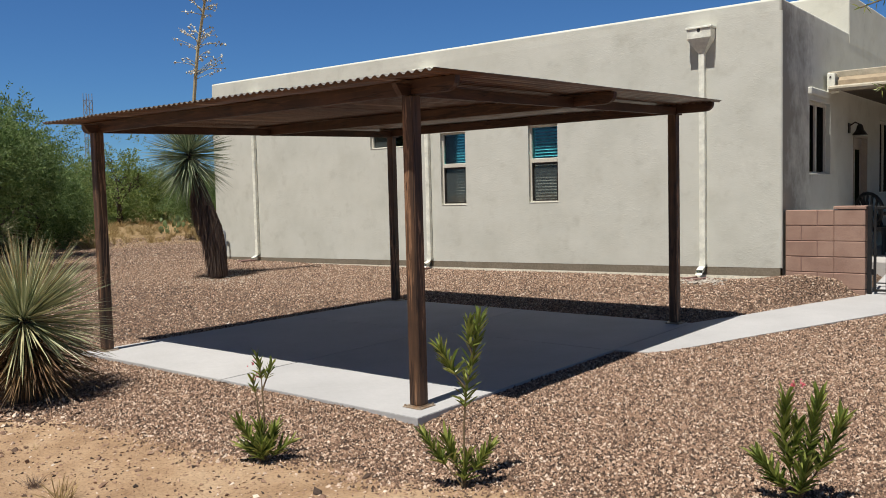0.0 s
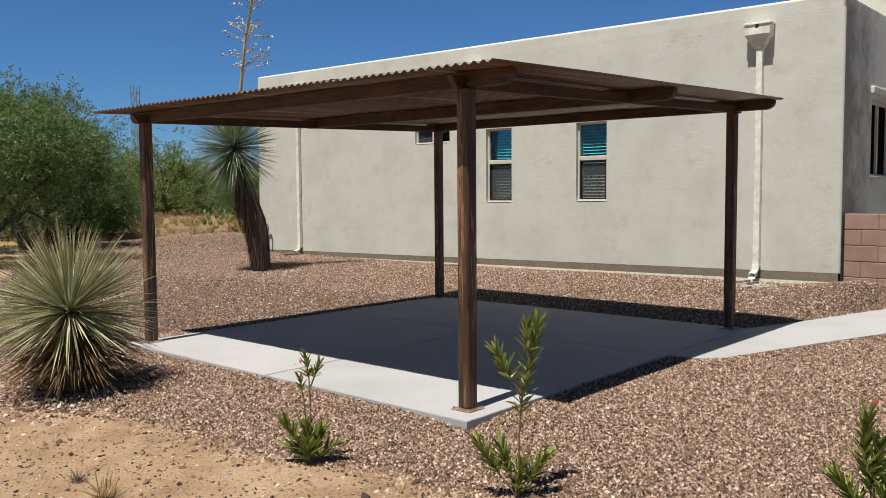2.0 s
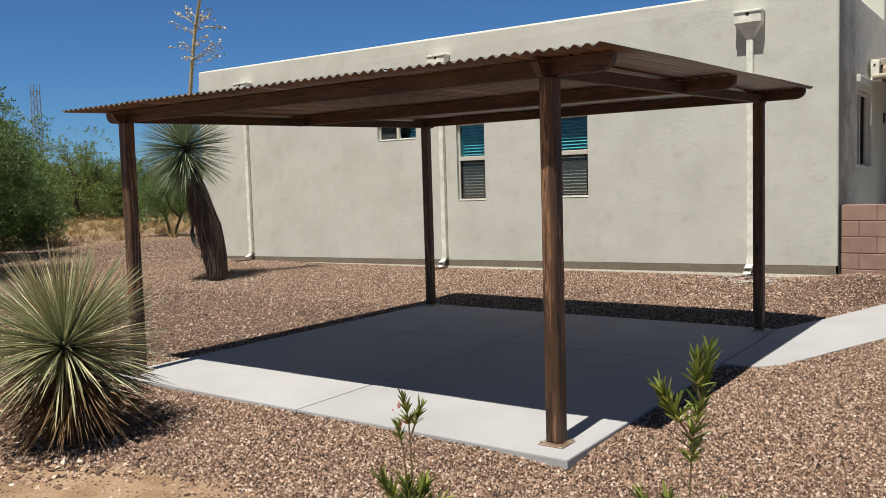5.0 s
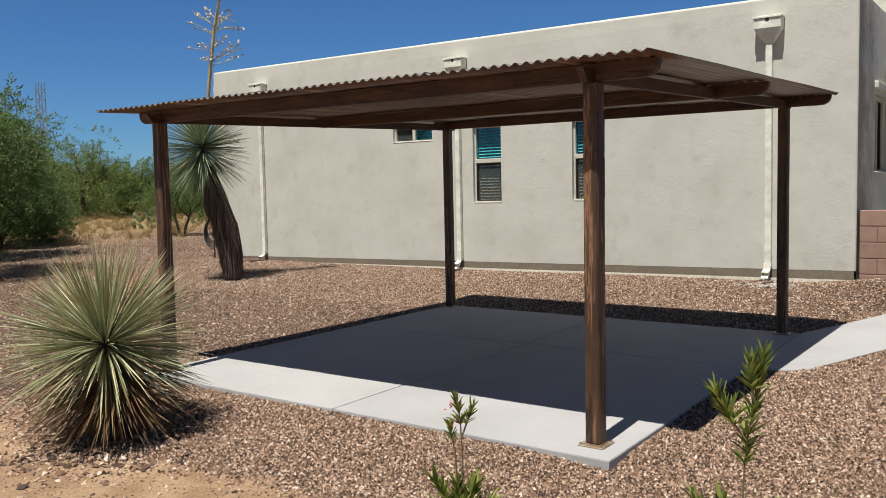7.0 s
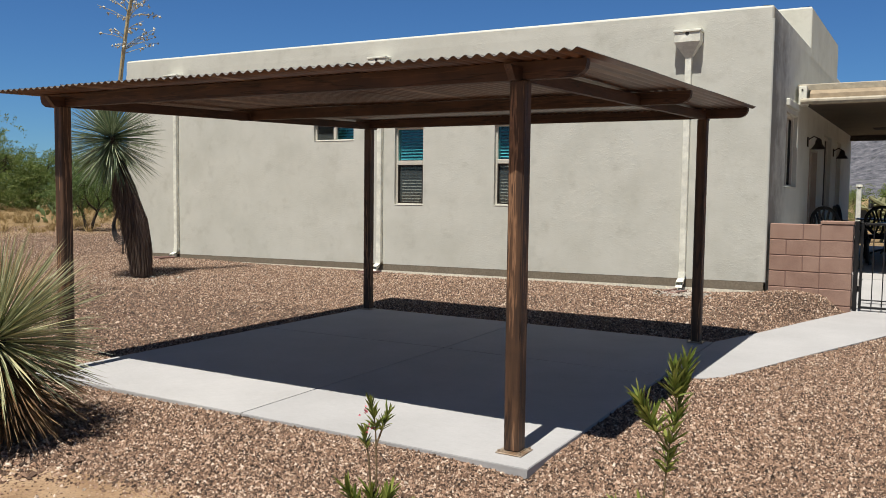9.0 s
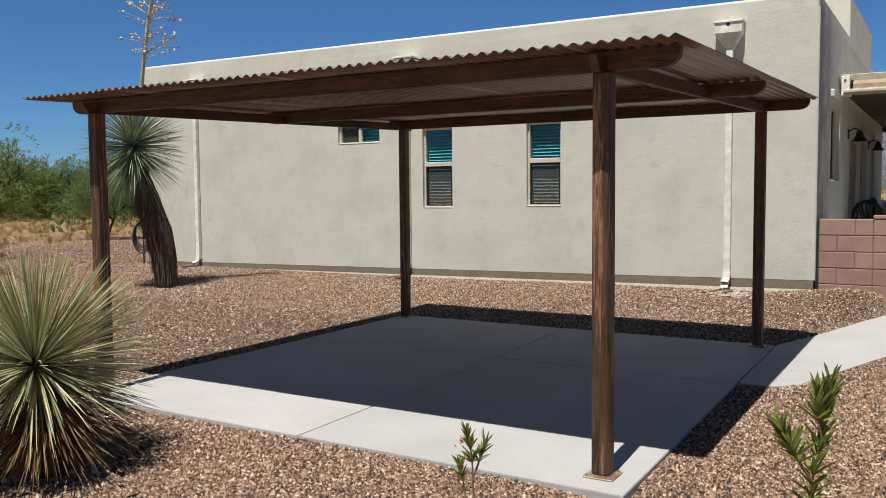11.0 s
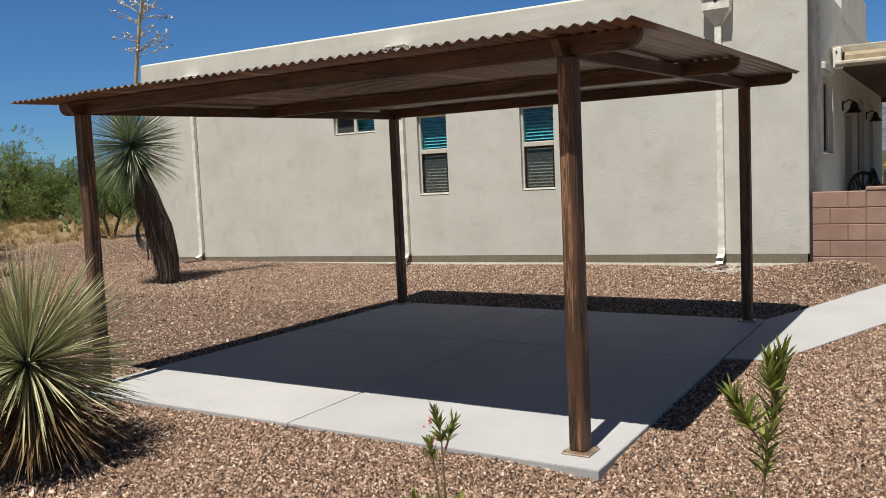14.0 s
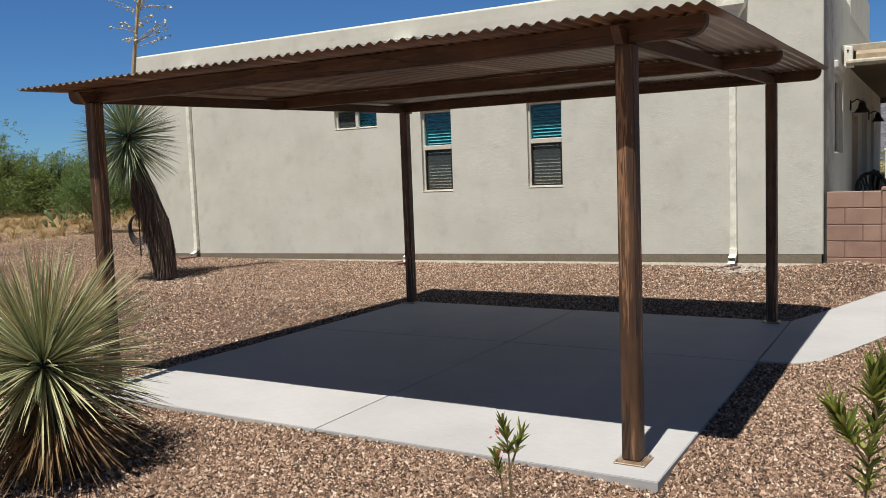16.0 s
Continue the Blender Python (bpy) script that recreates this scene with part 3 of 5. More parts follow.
def straight_wall(bm, p, q, thick, z0a, z0b, z1, holes):
    """A straight wall from p to q (inside on its left) with through openings (s0, s1, z0, z1); its foot may slope."""
    p, q = Vector(p), Vector(q)
    d = (q - p).normalized()
    inn = Vector((-d.y, d.x)) * thick
    length = (q - p).length
    ss = sorted({0.0, length, *[h[0] for h in holes], *[h[1] for h in holes]})
    zs = sorted({z1, *[h[2] for h in holes], *[h[3] for h in holes]})

    def at(s, z, k):
        o = p + d * s + inn * k
        return bm.verts.new((o.x, o.y, z))

    def foot(s):
        return z0a + (z0b - z0a) * s / length

    for k in (0, 1):
        for s0, s1 in zip(ss, ss[1:]):
            levels = [None] + zs
            for za, zb in zip(levels, levels[1:]):
                sm = (s0 + s1) / 2
                zm = zb - 0.01
                if any(h[0] < sm < h[1] and h[2] < zm < h[3] for h in holes):
                    continue
                a0 = foot(s0) if za is None else za
                a1 = foot(s1) if za is None else za
                f = [at(s0, a0, k), at(s1, a1, k), at(s1, zb, k), at(s0, zb, k)]
                bm.faces.new(f if k == 0 else f[::-1])
    for s0, s1, z0, zt in holes:
        ring = [(s0, z0), (s1, z0), (s1, zt), (s0, zt)]
        for (sa, za), (sb, zb) in zip(ring, ring[1:] + ring[:1]):
            bm.faces.new([at(sa, za, 0), at(sa, za, 1), at(sb, zb, 1), at(sb, zb, 0)])
    bm.faces.new([at(0, z0a, 0), at(length, z0b, 0), at(length, z0b, 1), at(0, z0a, 1)])


def house_window(parent, cx, y, z0, z1, w, kind):
    """A window in the front wall: vinyl frame, sashes, panes and a blind behind."""
    fr = bmesh.new()
    t = 0.032
    yo = y + 0.05
    for x0, x1, a, b in ((cx - w / 2, cx - w / 2 + t, z0, z1), (cx + w / 2 - t, cx + w / 2, z0, z1), (cx - w / 2 + t, cx + w / 2 - t, z0, z0 + t), (cx - w / 2 + t, cx + w / 2 - t, z1 - t, z1)):
        box(fr, x0, x1, yo, yo + 0.07, a, b, 0.006)
    zm = (z0 + z1) / 2 + 0.06
    if kind == "hung":
        box(fr, cx - w / 2 + t, cx + w / 2 - t, yo - 0.008, yo + 0.05, zm - 0.035, zm + 0.035, 0.006)
    else:
        box(fr, cx - 0.03, cx + 0.03, yo - 0.008, yo + 0.05, z0 + t, z1 - t, 0.006)
    win = part("window", fr, M_VINYL, parent, "almond vinyl window with closed blinds")
    if kind == "hung":
        panes = [(cx - w / 2 + t, cx + w / 2 - t, zm + 0.035, z1 - t, M_TEAL), (cx - w / 2 + t, cx + w / 2 - t, z0 + t, zm - 0.035, M_DIM)]
        sash = bmesh.new()
        a, b, c, d = cx - w / 2 + t, cx + w / 2 - t, z0 + t, zm - 0.035
        for r in ((a, a + 0.022, c, d), (b - 0.022, b, c, d), (a + 0.022, b - 0.022, c, c + 0.022), (a + 0.022, b - 0.022, d - 0.022, d)):
            box(sash, r[0], r[1], yo + 0.005, yo + 0.03, r[2], r[3])
        part("screen_frame", sash, M_BRONZE, win, "dark insect screen frame")
    else:
        panes = [(cx + 0.03, cx + w / 2 - t, z0 + t, z1 - t, M_TEAL), (cx - w / 2 + t, cx - 0.03, z0 + t, z1 - t, M_DIM)]
    for x0, x1, a, b, m in panes:
        o = part("pane", boxed(x0, x1, yo + 0.032, yo + 0.037, a, b), m, win, "teal-tinted pane" if m is M_TEAL else "dark screened pane")
        o.visible_shadow = False
    slat = bmesh.new()
    box(slat, cx - w / 2 + t, cx + w / 2 - t, -0.019, 0.019, -0.0012, 0.0012)
    for v in slat.verts:
        y0 = v.co.y
        v.co.y, v.co.z = y0 * 0.8 - v.co.z * 0.6, v.co.z * 0.8 + y0 * 0.6
    me = bpy.data.meshes.new("blind_slat")
    slat.to_mesh(me)
    slat.free()
    me.materials.append(M_SLAT)
    z = z0 + t + 0.03
    while z < z1 - t - 0.02:
        o = part("blind_slat", me, M_SLAT, win)
        o.matrix_basis = pose(0, yo + 0.1, z)
        z += 0.05
    sill = boxed(cx - w / 2 + 0.002, cx + w / 2 - 0.002, y - 0.006, y + 0.048, z0 + 0.002, z0 + 0.014, 0.004)
    part("window_sill", sill, M_STUCCO, win)


def house():
    h = tagged(empty("house", -9.8, 16, 0.1), "one-storey flat-roofed house in cream stucco", "house", kind="structure")
    h.matrix_basis = Matrix()
    wins = [(-9.185, 1.305, 2.57, 0.55, "hung"), (-7.35, 1.325, 2.57, 0.55, "hung"), (-10.73, 2.375, 2.71, 0.86, "slide")]
    b = bmesh.new()
    holes = [(cx - w / 2 - LEFT_X, cx + w / 2 - LEFT_X, z0, z1) for cx, z0, z1, w, k in wins]
    r = 0.03
    straight_wall(b, (LEFT_X, WALL_Y), (CORNER_X - r, WALL_Y), 0.22, 0.235, 0.402, 3.8, holes)
    part("front_wall", b, M_STUCCO, h)
    b = bmesh.new()
    side_holes = [(12.95 - WALL_Y - r, 14.05 - WALL_Y - r, 1.65, 2.73), (15.45 - WALL_Y - r, 16.4 - WALL_Y - r, 0.2, 2.33), (17.4 - WALL_Y - r, 18.6 - WALL_Y - r, 1.3, 2.68), (19.6 - WALL_Y - r, 20.5 - WALL_Y - r, 1.3, 2.68)]
    straight_wall(b, (CORNER_X, WALL_Y + r), (CORNER_X, 22.8), 0.22, 0.12, 0.12, 3.8, side_holes)
    part("side_wall", b, M_SIDESHADE, h)
    b = bmesh.new()
    arc = [(CORNER_X - r + r * math.sin(math.pi / 2 * k / 4), WALL_Y + r - r * math.cos(math.pi / 2 * k / 4)) for k in range(5)]
    lo = [b.verts.new((x, y, 0.402)) for x, y in arc]
    hi = [b.verts.new((x, y, 3.8)) for x, y in arc]
    for k in range(4):
        f = b.faces.new((lo[k], lo[k + 1], hi[k + 1], hi[k]))
        f.smooth = True
    part("corner_bead", b, M_STUCCO, h)
    b = bmesh.new()
    straight_wall(b, (CORNER_X, 22.8), (LEFT_X, 22.8), 0.22, 0.1, 0.1, 3.8, [])
    part("back_wall", b, M_STUCCO, h)
    b = bmesh.new()
    straight_wall(b, (LEFT_X, 22.8), (LEFT_X, WALL_Y), 0.22, 0.25, 0.25, 3.8, [])
    part("end_wall", b, M_STUCCO, h)

    def parapet(name, plan, zlow, ztop, fall=0.0):
        b = bmesh.new()
        prof = [(0.0, zlow), (0.004, ztop - 0.04), (0.02, ztop - 0.015), (0.06, ztop), (0.16, ztop), (0.2, ztop - 0.015), (0.22, ztop - 0.06), (0.22, ztop - 0.4)]
        rings = []
        for d, z in prof:
            rings.append([b.verts.new((p[0], p[1], z - (fall * (p[0] - LEFT_X) / (CORNER_X - LEFT_X) if z > zlow + 0.01 else 0.0))) for p in offset_path(plan, d)])
        n = len(plan)
        for a, c in zip(rings, rings[1:]):
            for k in range(n):
                f = b.faces.new((a[k], a[(k + 1) % n], c[(k + 1) % n], c[k]))
                f.smooth = a is not rings[0]
        part(name, b, M_STUCCO if "tower" in name else M_SIDESHADE, h)

    parapet("parapet", rounded([(LEFT_X, WALL_Y), (CORNER_X, WALL_Y), (CORNER_X, 22.8), (LEFT_X, 22.8)], 0.03), 3.8, TOP_Z, 0.12)
    parapet("tower_parapet", rounded([(-8.2, 15.15), (CORNER_X + 0.004, 15.15), (CORNER_X + 0.004, 19.1), (-8.2, 19.1)], 0.03), 3.8, 4.62)
    part("roof_deck", boxed(LEFT_X + 0.15, CORNER_X - 0.15, WALL_Y + 0.15, 22.65, 3.55, 3.62), M_FOUND, h)
    part("tower_roof", boxed(-8.05, CORNER_X - 0.15, 15.3, 19.35, 3.95, 4.05), M_FOUND, h)
    part("room_floor", boxed(LEFT_X + 0.22, CORNER_X - 0.22, WALL_Y + 0.22, 22.58, 0.12, 0.2), M_INNERSHADE, h)
    # Added backing panel; the darkness behind the windows is in its colour.
    part("window_backing", boxed(LEFT_X + 0.22, CORNER_X - 0.3, 12.6, 12.68, 0.2, 3.55), M_INNERSHADE, h)
    # stem wall below the stucco
    b = bmesh.new()
    straight_wall(b, (LEFT_X + 0.02, WALL_Y + 0.002), (CORNER_X - 0.02, WALL_Y + 0.002), 0.15, -0.05, -0.05, 0.44, [])
    for v in b.verts:
        if v.co.z > 0.2:
            v.co.z = 0.233 + 0.167 * (v.co.x - LEFT_X) / (CORNER_X - LEFT_X)
    part("foundation", b, M_PLINTH, h, "olive painted foundation strip")
    b = bmesh.new()
    straight_wall(b, (LEFT_X + 0.03, WALL_Y - 0.03), (CORNER_X - 0.03, WALL_Y - 0.03), 0.12, -0.05, -0.05, 0.44, [])
    for v in b.verts:
        if v.co.z > 0.2:
            v.co.z = 0.15 + 0.138 * (v.co.x - LEFT_X) / (CORNER_X - LEFT_X)
    part("footing_ledge", b, M_FOUND, h, "pale concrete footing ledge")
    for cx, z0, z1, w, k in wins:
        house_window(h, cx, WALL_Y, z0, z1, w, k)
    # side windows, dark, with bronze frames
    for y0, y1, z0, z1 in ((12.95, 14.05, 1.65, 2.73), (17.4, 18.6, 1.3, 2.68), (19.6, 20.5, 1.3, 2.68)):
        fr = bmesh.new()
        x0, x1 = CORNER_X - 0.13, CORNER_X - 0.06
        for a, c, d, e in ((y0, y0 + 0.05, z0, z1), (y1 - 0.05, y1, z0, z1), (y0 + 0.05, y1 - 0.05, z0, z0 + 0.05), (y0 + 0.05, y1 - 0.05, z1 - 0.05, z1), ((y0 + y1) / 2 - 0.03, (y0 + y1) / 2 + 0.03, z0 + 0.05, z1 - 0.05)):
            box(fr, x0, x1, a, c, d, e, 0.005)
        win = part("window", fr, M_VINYL, h, "patio window with dark panes")
        for a, c in ((y0 + 0.05, (y0 + y1) / 2 - 0.03), ((y0 + y1) / 2 + 0.03, y1 - 0.05)):
            part("pane", boxed(x0 + 0.03, x0 + 0.036, a, c, z0 + 0.05, z1 - 0.05), M_SIDEPANE, win)
        part("window_sill", boxed(CORNER_X - 0.058, CORNER_X + 0.012, y0 + 0.002, y1 - 0.002, z0 + 0.002, z0 + 0.02, 0.004), M_STUCCO, win)
    part("lintel", boxed(CORNER_X - 0.02, CORNER_X + 0.05, 12.88, 13.8, 2.8, 2.9, 0.012), M_STUCCO, h)
    # patio door
    d = part("door", boxed(CORNER_X - 0.12, CORNER_X - 0.075, 15.5, 16.35, 0.2, 2.29, 0.004), M_DOOR, h, "tan painted patio door")
    part("door_pane", boxed(CORNER_X - 0.074, CORNER_X - 0.068, 15.68, 16.17, 0.9, 2.1, 0.002), M_SIDEPANE, d)
    hd = tubed([(CORNER_X - 0.075, 15.6, 1.15), (CORNER_X - 0.02, 15.6, 1.15), (CORNER_X - 0.02, 15.72, 1.15)], 0.011)
    part("door_handle", hd, M_BRONZE, d)
    fr = bmesh.new()
    box(fr, CORNER_X - 0.14, CORNER_X + 0.015, 15.455, 15.5, 0.12, 2.33)
    box(fr, CORNER_X - 0.14, CORNER_X + 0.015, 16.35, 16.395, 0.12, 2.33)
    box(fr, CORNER_X - 0.14, CORNER_X + 0.015, 15.5, 16.35, 2.29, 2.33)
    part("door_frame", fr, M_DOOR, d)


house()


def downspout(x, top=3.715, foot=0.33):
    """A painted scupper box with funnel, square pipe, straps and a kicked-out shoe."""
    y = WALL_Y
    d = tagged(empty("downspout", x, y, foot), "cream painted scupper box and downspout on stucco", "downspout", "downspouts on the house")
    w = 0.17
    b = bmesh.new()
    box(b, -w, w, -0.165, -0.003, 3.555 - foot, top - 0.03 - foot, 0.004)
    part("scupper_box", b, M_CREAM, d)
    part("cap_flange", boxed(-w - 0.015, w + 0.015, -0.18, -0.002, top - 0.029 - foot, top - foot, 0.004), M_CREAM, d)
    # Solid disc on the box face; its colour stands for an opening's shade.
    ov = bmesh.new()
    tube(ov, [(0, -0.163, 3.665 - foot), (0, -0.168, 3.665 - foot)], [0.026, 0.026], 12)
    part("overflow_disc", ov, M_INNERSHADE, d, "near-black disc painted as a shaded overflow opening")
    b = bmesh.new()
    hi = [b.verts.new(p) for p in ((-w, -0.16, 3.554 - foot), (w, -0.16, 3.554 - foot), (w, -0.004, 3.554 - foot), (-w, -0.004, 3.554 - foot))]
    lo = [b.verts.new(p) for p in ((-0.05, -0.085, 3.37 - foot), (0.05, -0.085, 3.37 - foot), (0.05, -0.004, 3.37 - foot), (-0.05, -0.004, 3.37 - foot))]
    b.faces.new(hi)
    b.faces.new(lo[::-1])
    for k in range(4):
        b.faces.new((lo[k], lo[(k + 1) % 4], hi[(k + 1) % 4], hi[k]))
    part("funnel", b, M_CREAM, d)
    part("pipe", boxed(-0.042, 0.042, -0.078, -0.008, 0.1, 3.372 - foot, 0.006), M_CREAM, d)
    b = bmesh.new()
    rows = []
    for yy, z, tilt in ((-0.043, 0.13, 0.0), (-0.05, 0.07, 0.45), (-0.09, 0.03, 1.0), (-0.2, -0.02, 1.2)):
        c, s = math.cos(tilt), math.sin(tilt)
        rows.append([b.verts.new((sx * 0.046, yy + sy * 0.04 * c, z + sy * 0.04 * s)) for sx, sy in ((-1, -1), (1, -1), (1, 1), (-1, 1))])
    for a, c in zip(rows, rows[1:]):
        for k in range(4):
            b.faces.new((a[k], a[(k + 1) % 4], c[(k + 1) % 4], c[k]))
    b.faces.new(rows[0])
    part("shoe", b, M_CREAM, d)
    return d


def splash_block(x, rz):
    g = float(rise(x, WALL_Y - 0.45))
    o = tagged(empty("splash_block", x, WALL_Y - 0.4, g, rz), "brown concrete splash block on gravel", "splash block", "splash blocks")
    b = bmesh.new()
    box(b, -0.1, 0.1, -0.12, 0.22, -0.04, 0.02, 0.01)
    box(b, -0.1, -0.07, -0.115, 0.215, 0.015, 0.045, 0.008)
    box(b, 0.07, 0.1, -0.115, 0.215, 0.015, 0.045, 0.008)
    part("trough", b, M_MORTAR, o)


for x, foot in ((-4.7, 0.34), (-9.725, 0.27), (-14.555, 0.24)):
    downspout(x, foot=foot)
    splash_block(x, -12)

# ---------- block wall, gate, covered patio ----------


def block_wall():
    w = tagged(empty("block_wall"), "low wall of pinkish concrete blocks", "block wall", kind="structure")
    b = bmesh.new()
    box(b, -3.6, -2.985, 11.752, 11.91, -0.05, 1.155)
    box(b, -2.985, -2.635, 11.735, 11.93, -0.05, 1.15)
    part("mortar_core", b, M_MORTAR, w)
    tops = [1.172, 0.968, 0.764, 0.56, 0.356, 0.152]
    for k, t in enumerate(tops):
        cuts = [-3.605, -3.2 if k % 2 == 0 else -3.4, -2.995] if k % 2 == 0 else [-3.605, -3.4, -2.995]
        for x0, x1 in zip(cuts, cuts[1:]):
            part("block", boxed(x0 + 0.004, x1 - 0.004, 11.745 + 0.002 * (k % 2), 11.92, t - 0.196, t, 0.006), M_BLOCK, w)
        part("block", boxed(-2.992, -2.625, 11.728 + 0.002 * (k % 2), 11.935, t - 0.196 + 0.003, t + 0.003, 0.006), M_BLOCK, w)
    part("cap_block", boxed(-3.0, -2.615, 11.72, 11.94, 1.181, 1.222, 0.006), M_BLOCK, w)


block_wall()


def iron_gate():
    g = tagged(empty("iron_gate", -2.58, 11.8, 0.1), "black wrought-iron gate, closed, between the wall and walkway", "gate")
    z = 0.004

    def bar(name, x0, x1, z0, z1, d=0.012):
        part(name, boxed(x0, x1, -d, d, z0, z1, 0.003), M_BLACK, g)

    part("gate_post", boxed(-0.03, 0.02, -0.025, 0.025, z, 1.13, 0.004), M_BLACK, g)
    part("gate_post", boxed(1.16, 1.21, -0.025, 0.025, z, 1.13, 0.004), M_BLACK, g)
    bar("stile", 0.04, 0.07, 0.04, 1.11, 0.014)
    bar("stile", 1.11, 1.14, 0.04, 1.11, 0.014)
    bar("rail", 0.07, 1.11, 0.04, 0.07)
    bar("rail", 0.07, 1.11, 0.14, 0.155)
    bar("rail", 0.07, 1.11, 1.08, 1.11)
    me = None
    for k in range(8):
        x = 0.185 + 0.116 * k
        if me is None:
            o = part("picket", boxed(-0.006, 0.006, -0.006, 0.006, 0.07, 1.08), M_BLACK, g)
            me = o.data
        else:
            o = part("picket", me, M_BLACK, g)
        o.matrix_basis = pose(x, 0, 0)
    part("hinge", tubed([(0.03, 0, 0.25), (0.03, 0, 0.32)], 0.012), M_BLACK, g)
    part("hinge", tubed([(0.03, 0, 0.85), (0.03, 0, 0.92)], 0.012), M_BLACK, g)
    part("latch", boxed(1.08, 1.17, -0.03, -0.012, 0.72, 0.78, 0.004), M_BLACK, g)


iron_gate()


def patio():
    f = tagged(empty("patio_floor"), "grey concrete floor of the covered patio", "patio floor", kind="structure")
    for (ya, za), (yb, zb) in (((11.76, 0.1), (13.6, 0.355)), ((13.612, 0.357), (17.5, 0.36)), ((17.512, 0.36), (22.9, 0.36))):
        b = bmesh.new()
        box(b, CORNER_X + 0.002 if ya > 12 else -2.62, 4.2 if ya > 12 else -1.45, ya, yb, -0.06, 0.0)
        for v in b.verts:
            if v.co.z > -0.01:
                v.co.z = za if v.co.y < (ya + yb) / 2 else zb
        part("patio_panel", b, M_PATIO if ya > 12 else M_SLAB, f)
    c = tagged(empty("patio_cover"), "cream and tan flat patio cover attached to the house", "patio cover", kind="structure")
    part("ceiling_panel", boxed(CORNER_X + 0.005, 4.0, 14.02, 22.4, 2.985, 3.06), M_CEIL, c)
    part("roof_panel", boxed(CORNER_X + 0.005, 4.05, 13.9, 22.5, 3.062, 3.14), M_COVER, c)
    part("fascia", boxed(CORNER_X + 0.01, 4.05, 13.93, 14.015, 2.94, 3.06, 0.004), M_TAN, c)
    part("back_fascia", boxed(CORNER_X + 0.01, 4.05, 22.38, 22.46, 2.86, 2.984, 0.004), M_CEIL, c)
    g = bmesh.new()
    box(g, CORNER_X + 0.01, 4.1, 13.84, 13.9, 3.1, 3.2, 0.01)
    part("gutter", g, M_COVER, c)
    for x in (3.9,):
        for y in (14.1, 22.2):
            part("cover_post", boxed(x, x + 0.1, y, y + 0.1, 0.36, 2.985, 0.005), M_CREAM, c)
    a = tagged(empty("retractable_awning", -3.56, 13.8, 2.9), "rolled-up cream retractable awning under the cover edge", "awning")
    b = bmesh.new()
    prof = [(0.12, 0.2), (-0.02, 0.2), (-0.1, 0.14), (-0.11, 0.07), (-0.06, 0.02), (0.12, 0.0)]
    ends = [[b.verts.new((x, y, z)) for y, z in prof] for x in (0.12, 6.6)]
    n = len(prof)
    for k in range(n):
        b.faces.new((ends[0][k], ends[0][(k + 1) % n], ends[1][(k + 1) % n], ends[1][k]))
    b.faces.new(ends[0][::-1])
    b.faces.new(ends[1])
    part("cassette", b, M_TAN, a)
    part("front_bar", tubed([(0.0, -0.12, 0.03), (6.6, -0.12, 0.03)], 0.045, 10), M_COVER, a)
    br = part("bracket", boxed(-0.03, 0.08, -0.13, 0.13, -0.02, 0.26, 0.008), M_CREAM, a, "cream end bracket with bolts")
    for z in (0.2, 0.06):
        part("bolt", tubed([(0.02, -0.128, z), (0.02, -0.14, z)], 0.014, 8), M_BRONZE, br)


patio()


def ceiling_fan(x, y):
    f = tagged(empty("ceiling_fan", x, y, 2.985), "dark bronze ceiling fan hanging from the patio ceiling", "ceiling fan", "ceiling fans")
    part("canopy", tubed([(0, 0, 0), (0, 0, -0.04), (0, 0, -0.06)], [0.07, 0.06, 0.02], 12), M_BRONZE, f)
    part("rod", tubed([(0, 0, -0.05), (0, 0, -0.2)], 0.012), M_BRONZE, f)
    part("motor", tubed([(0, 0, -0.2), (0, 0, -0.22), (0, 0, -0.3), (0, 0, -0.34)], [0.05, 0.12, 0.12, 0.06], 14), M_BRONZE, f)
    part("light_kit", tubed([(0, 0, -0.34), (0, 0, -0.4), (0, 0, -0.44)], [0.05, 0.07, 0.02], 12), M_BRONZE, f)
    for k in range(5):
        b = bmesh.new()
        box(b, 0.16, 0.66, -0.06, 0.06, -0.286, -0.278, 0.003)
        for v in b.verts:
            v.co.z += v.co.y * 0.2
        o = part("blade", b, M_BRONZE, f)
        o.matrix_basis = pose(0, 0, 0, 0, 0, 72 * k + 20)


ceiling_fan(-2.12, 16.3)
ceiling_fan(-1.8, 19.3)


def wall_lantern(y, z=2.4):
    l = tagged(empty("wall_lantern", CORNER_X, y, z), "dark bronze bell-shaped wall lantern beside the door", "wall lamp", "wall lamps on the patio")
    part("back_plate", boxed(0.0, 0.02, -0.05, 0.05, -0.06, 0.1, 0.006), M_BRONZE, l)
    part("arm", tubed([(0.015, 0, 0.06), (0.1, 0, 0.11), (0.17, 0, 0.07)], 0.011), M_BRONZE, l)
    part("bell_shade", tubed([(0.17, 0, 0.08), (0.17, 0, 0.05), (0.17, 0, -0.02), (0.17, 0, -0.1)], [0.015, 0.045, 0.06, 0.12], 14), M_BRONZE, l)


wall_lantern(15.15)
wall_lantern(18.95)


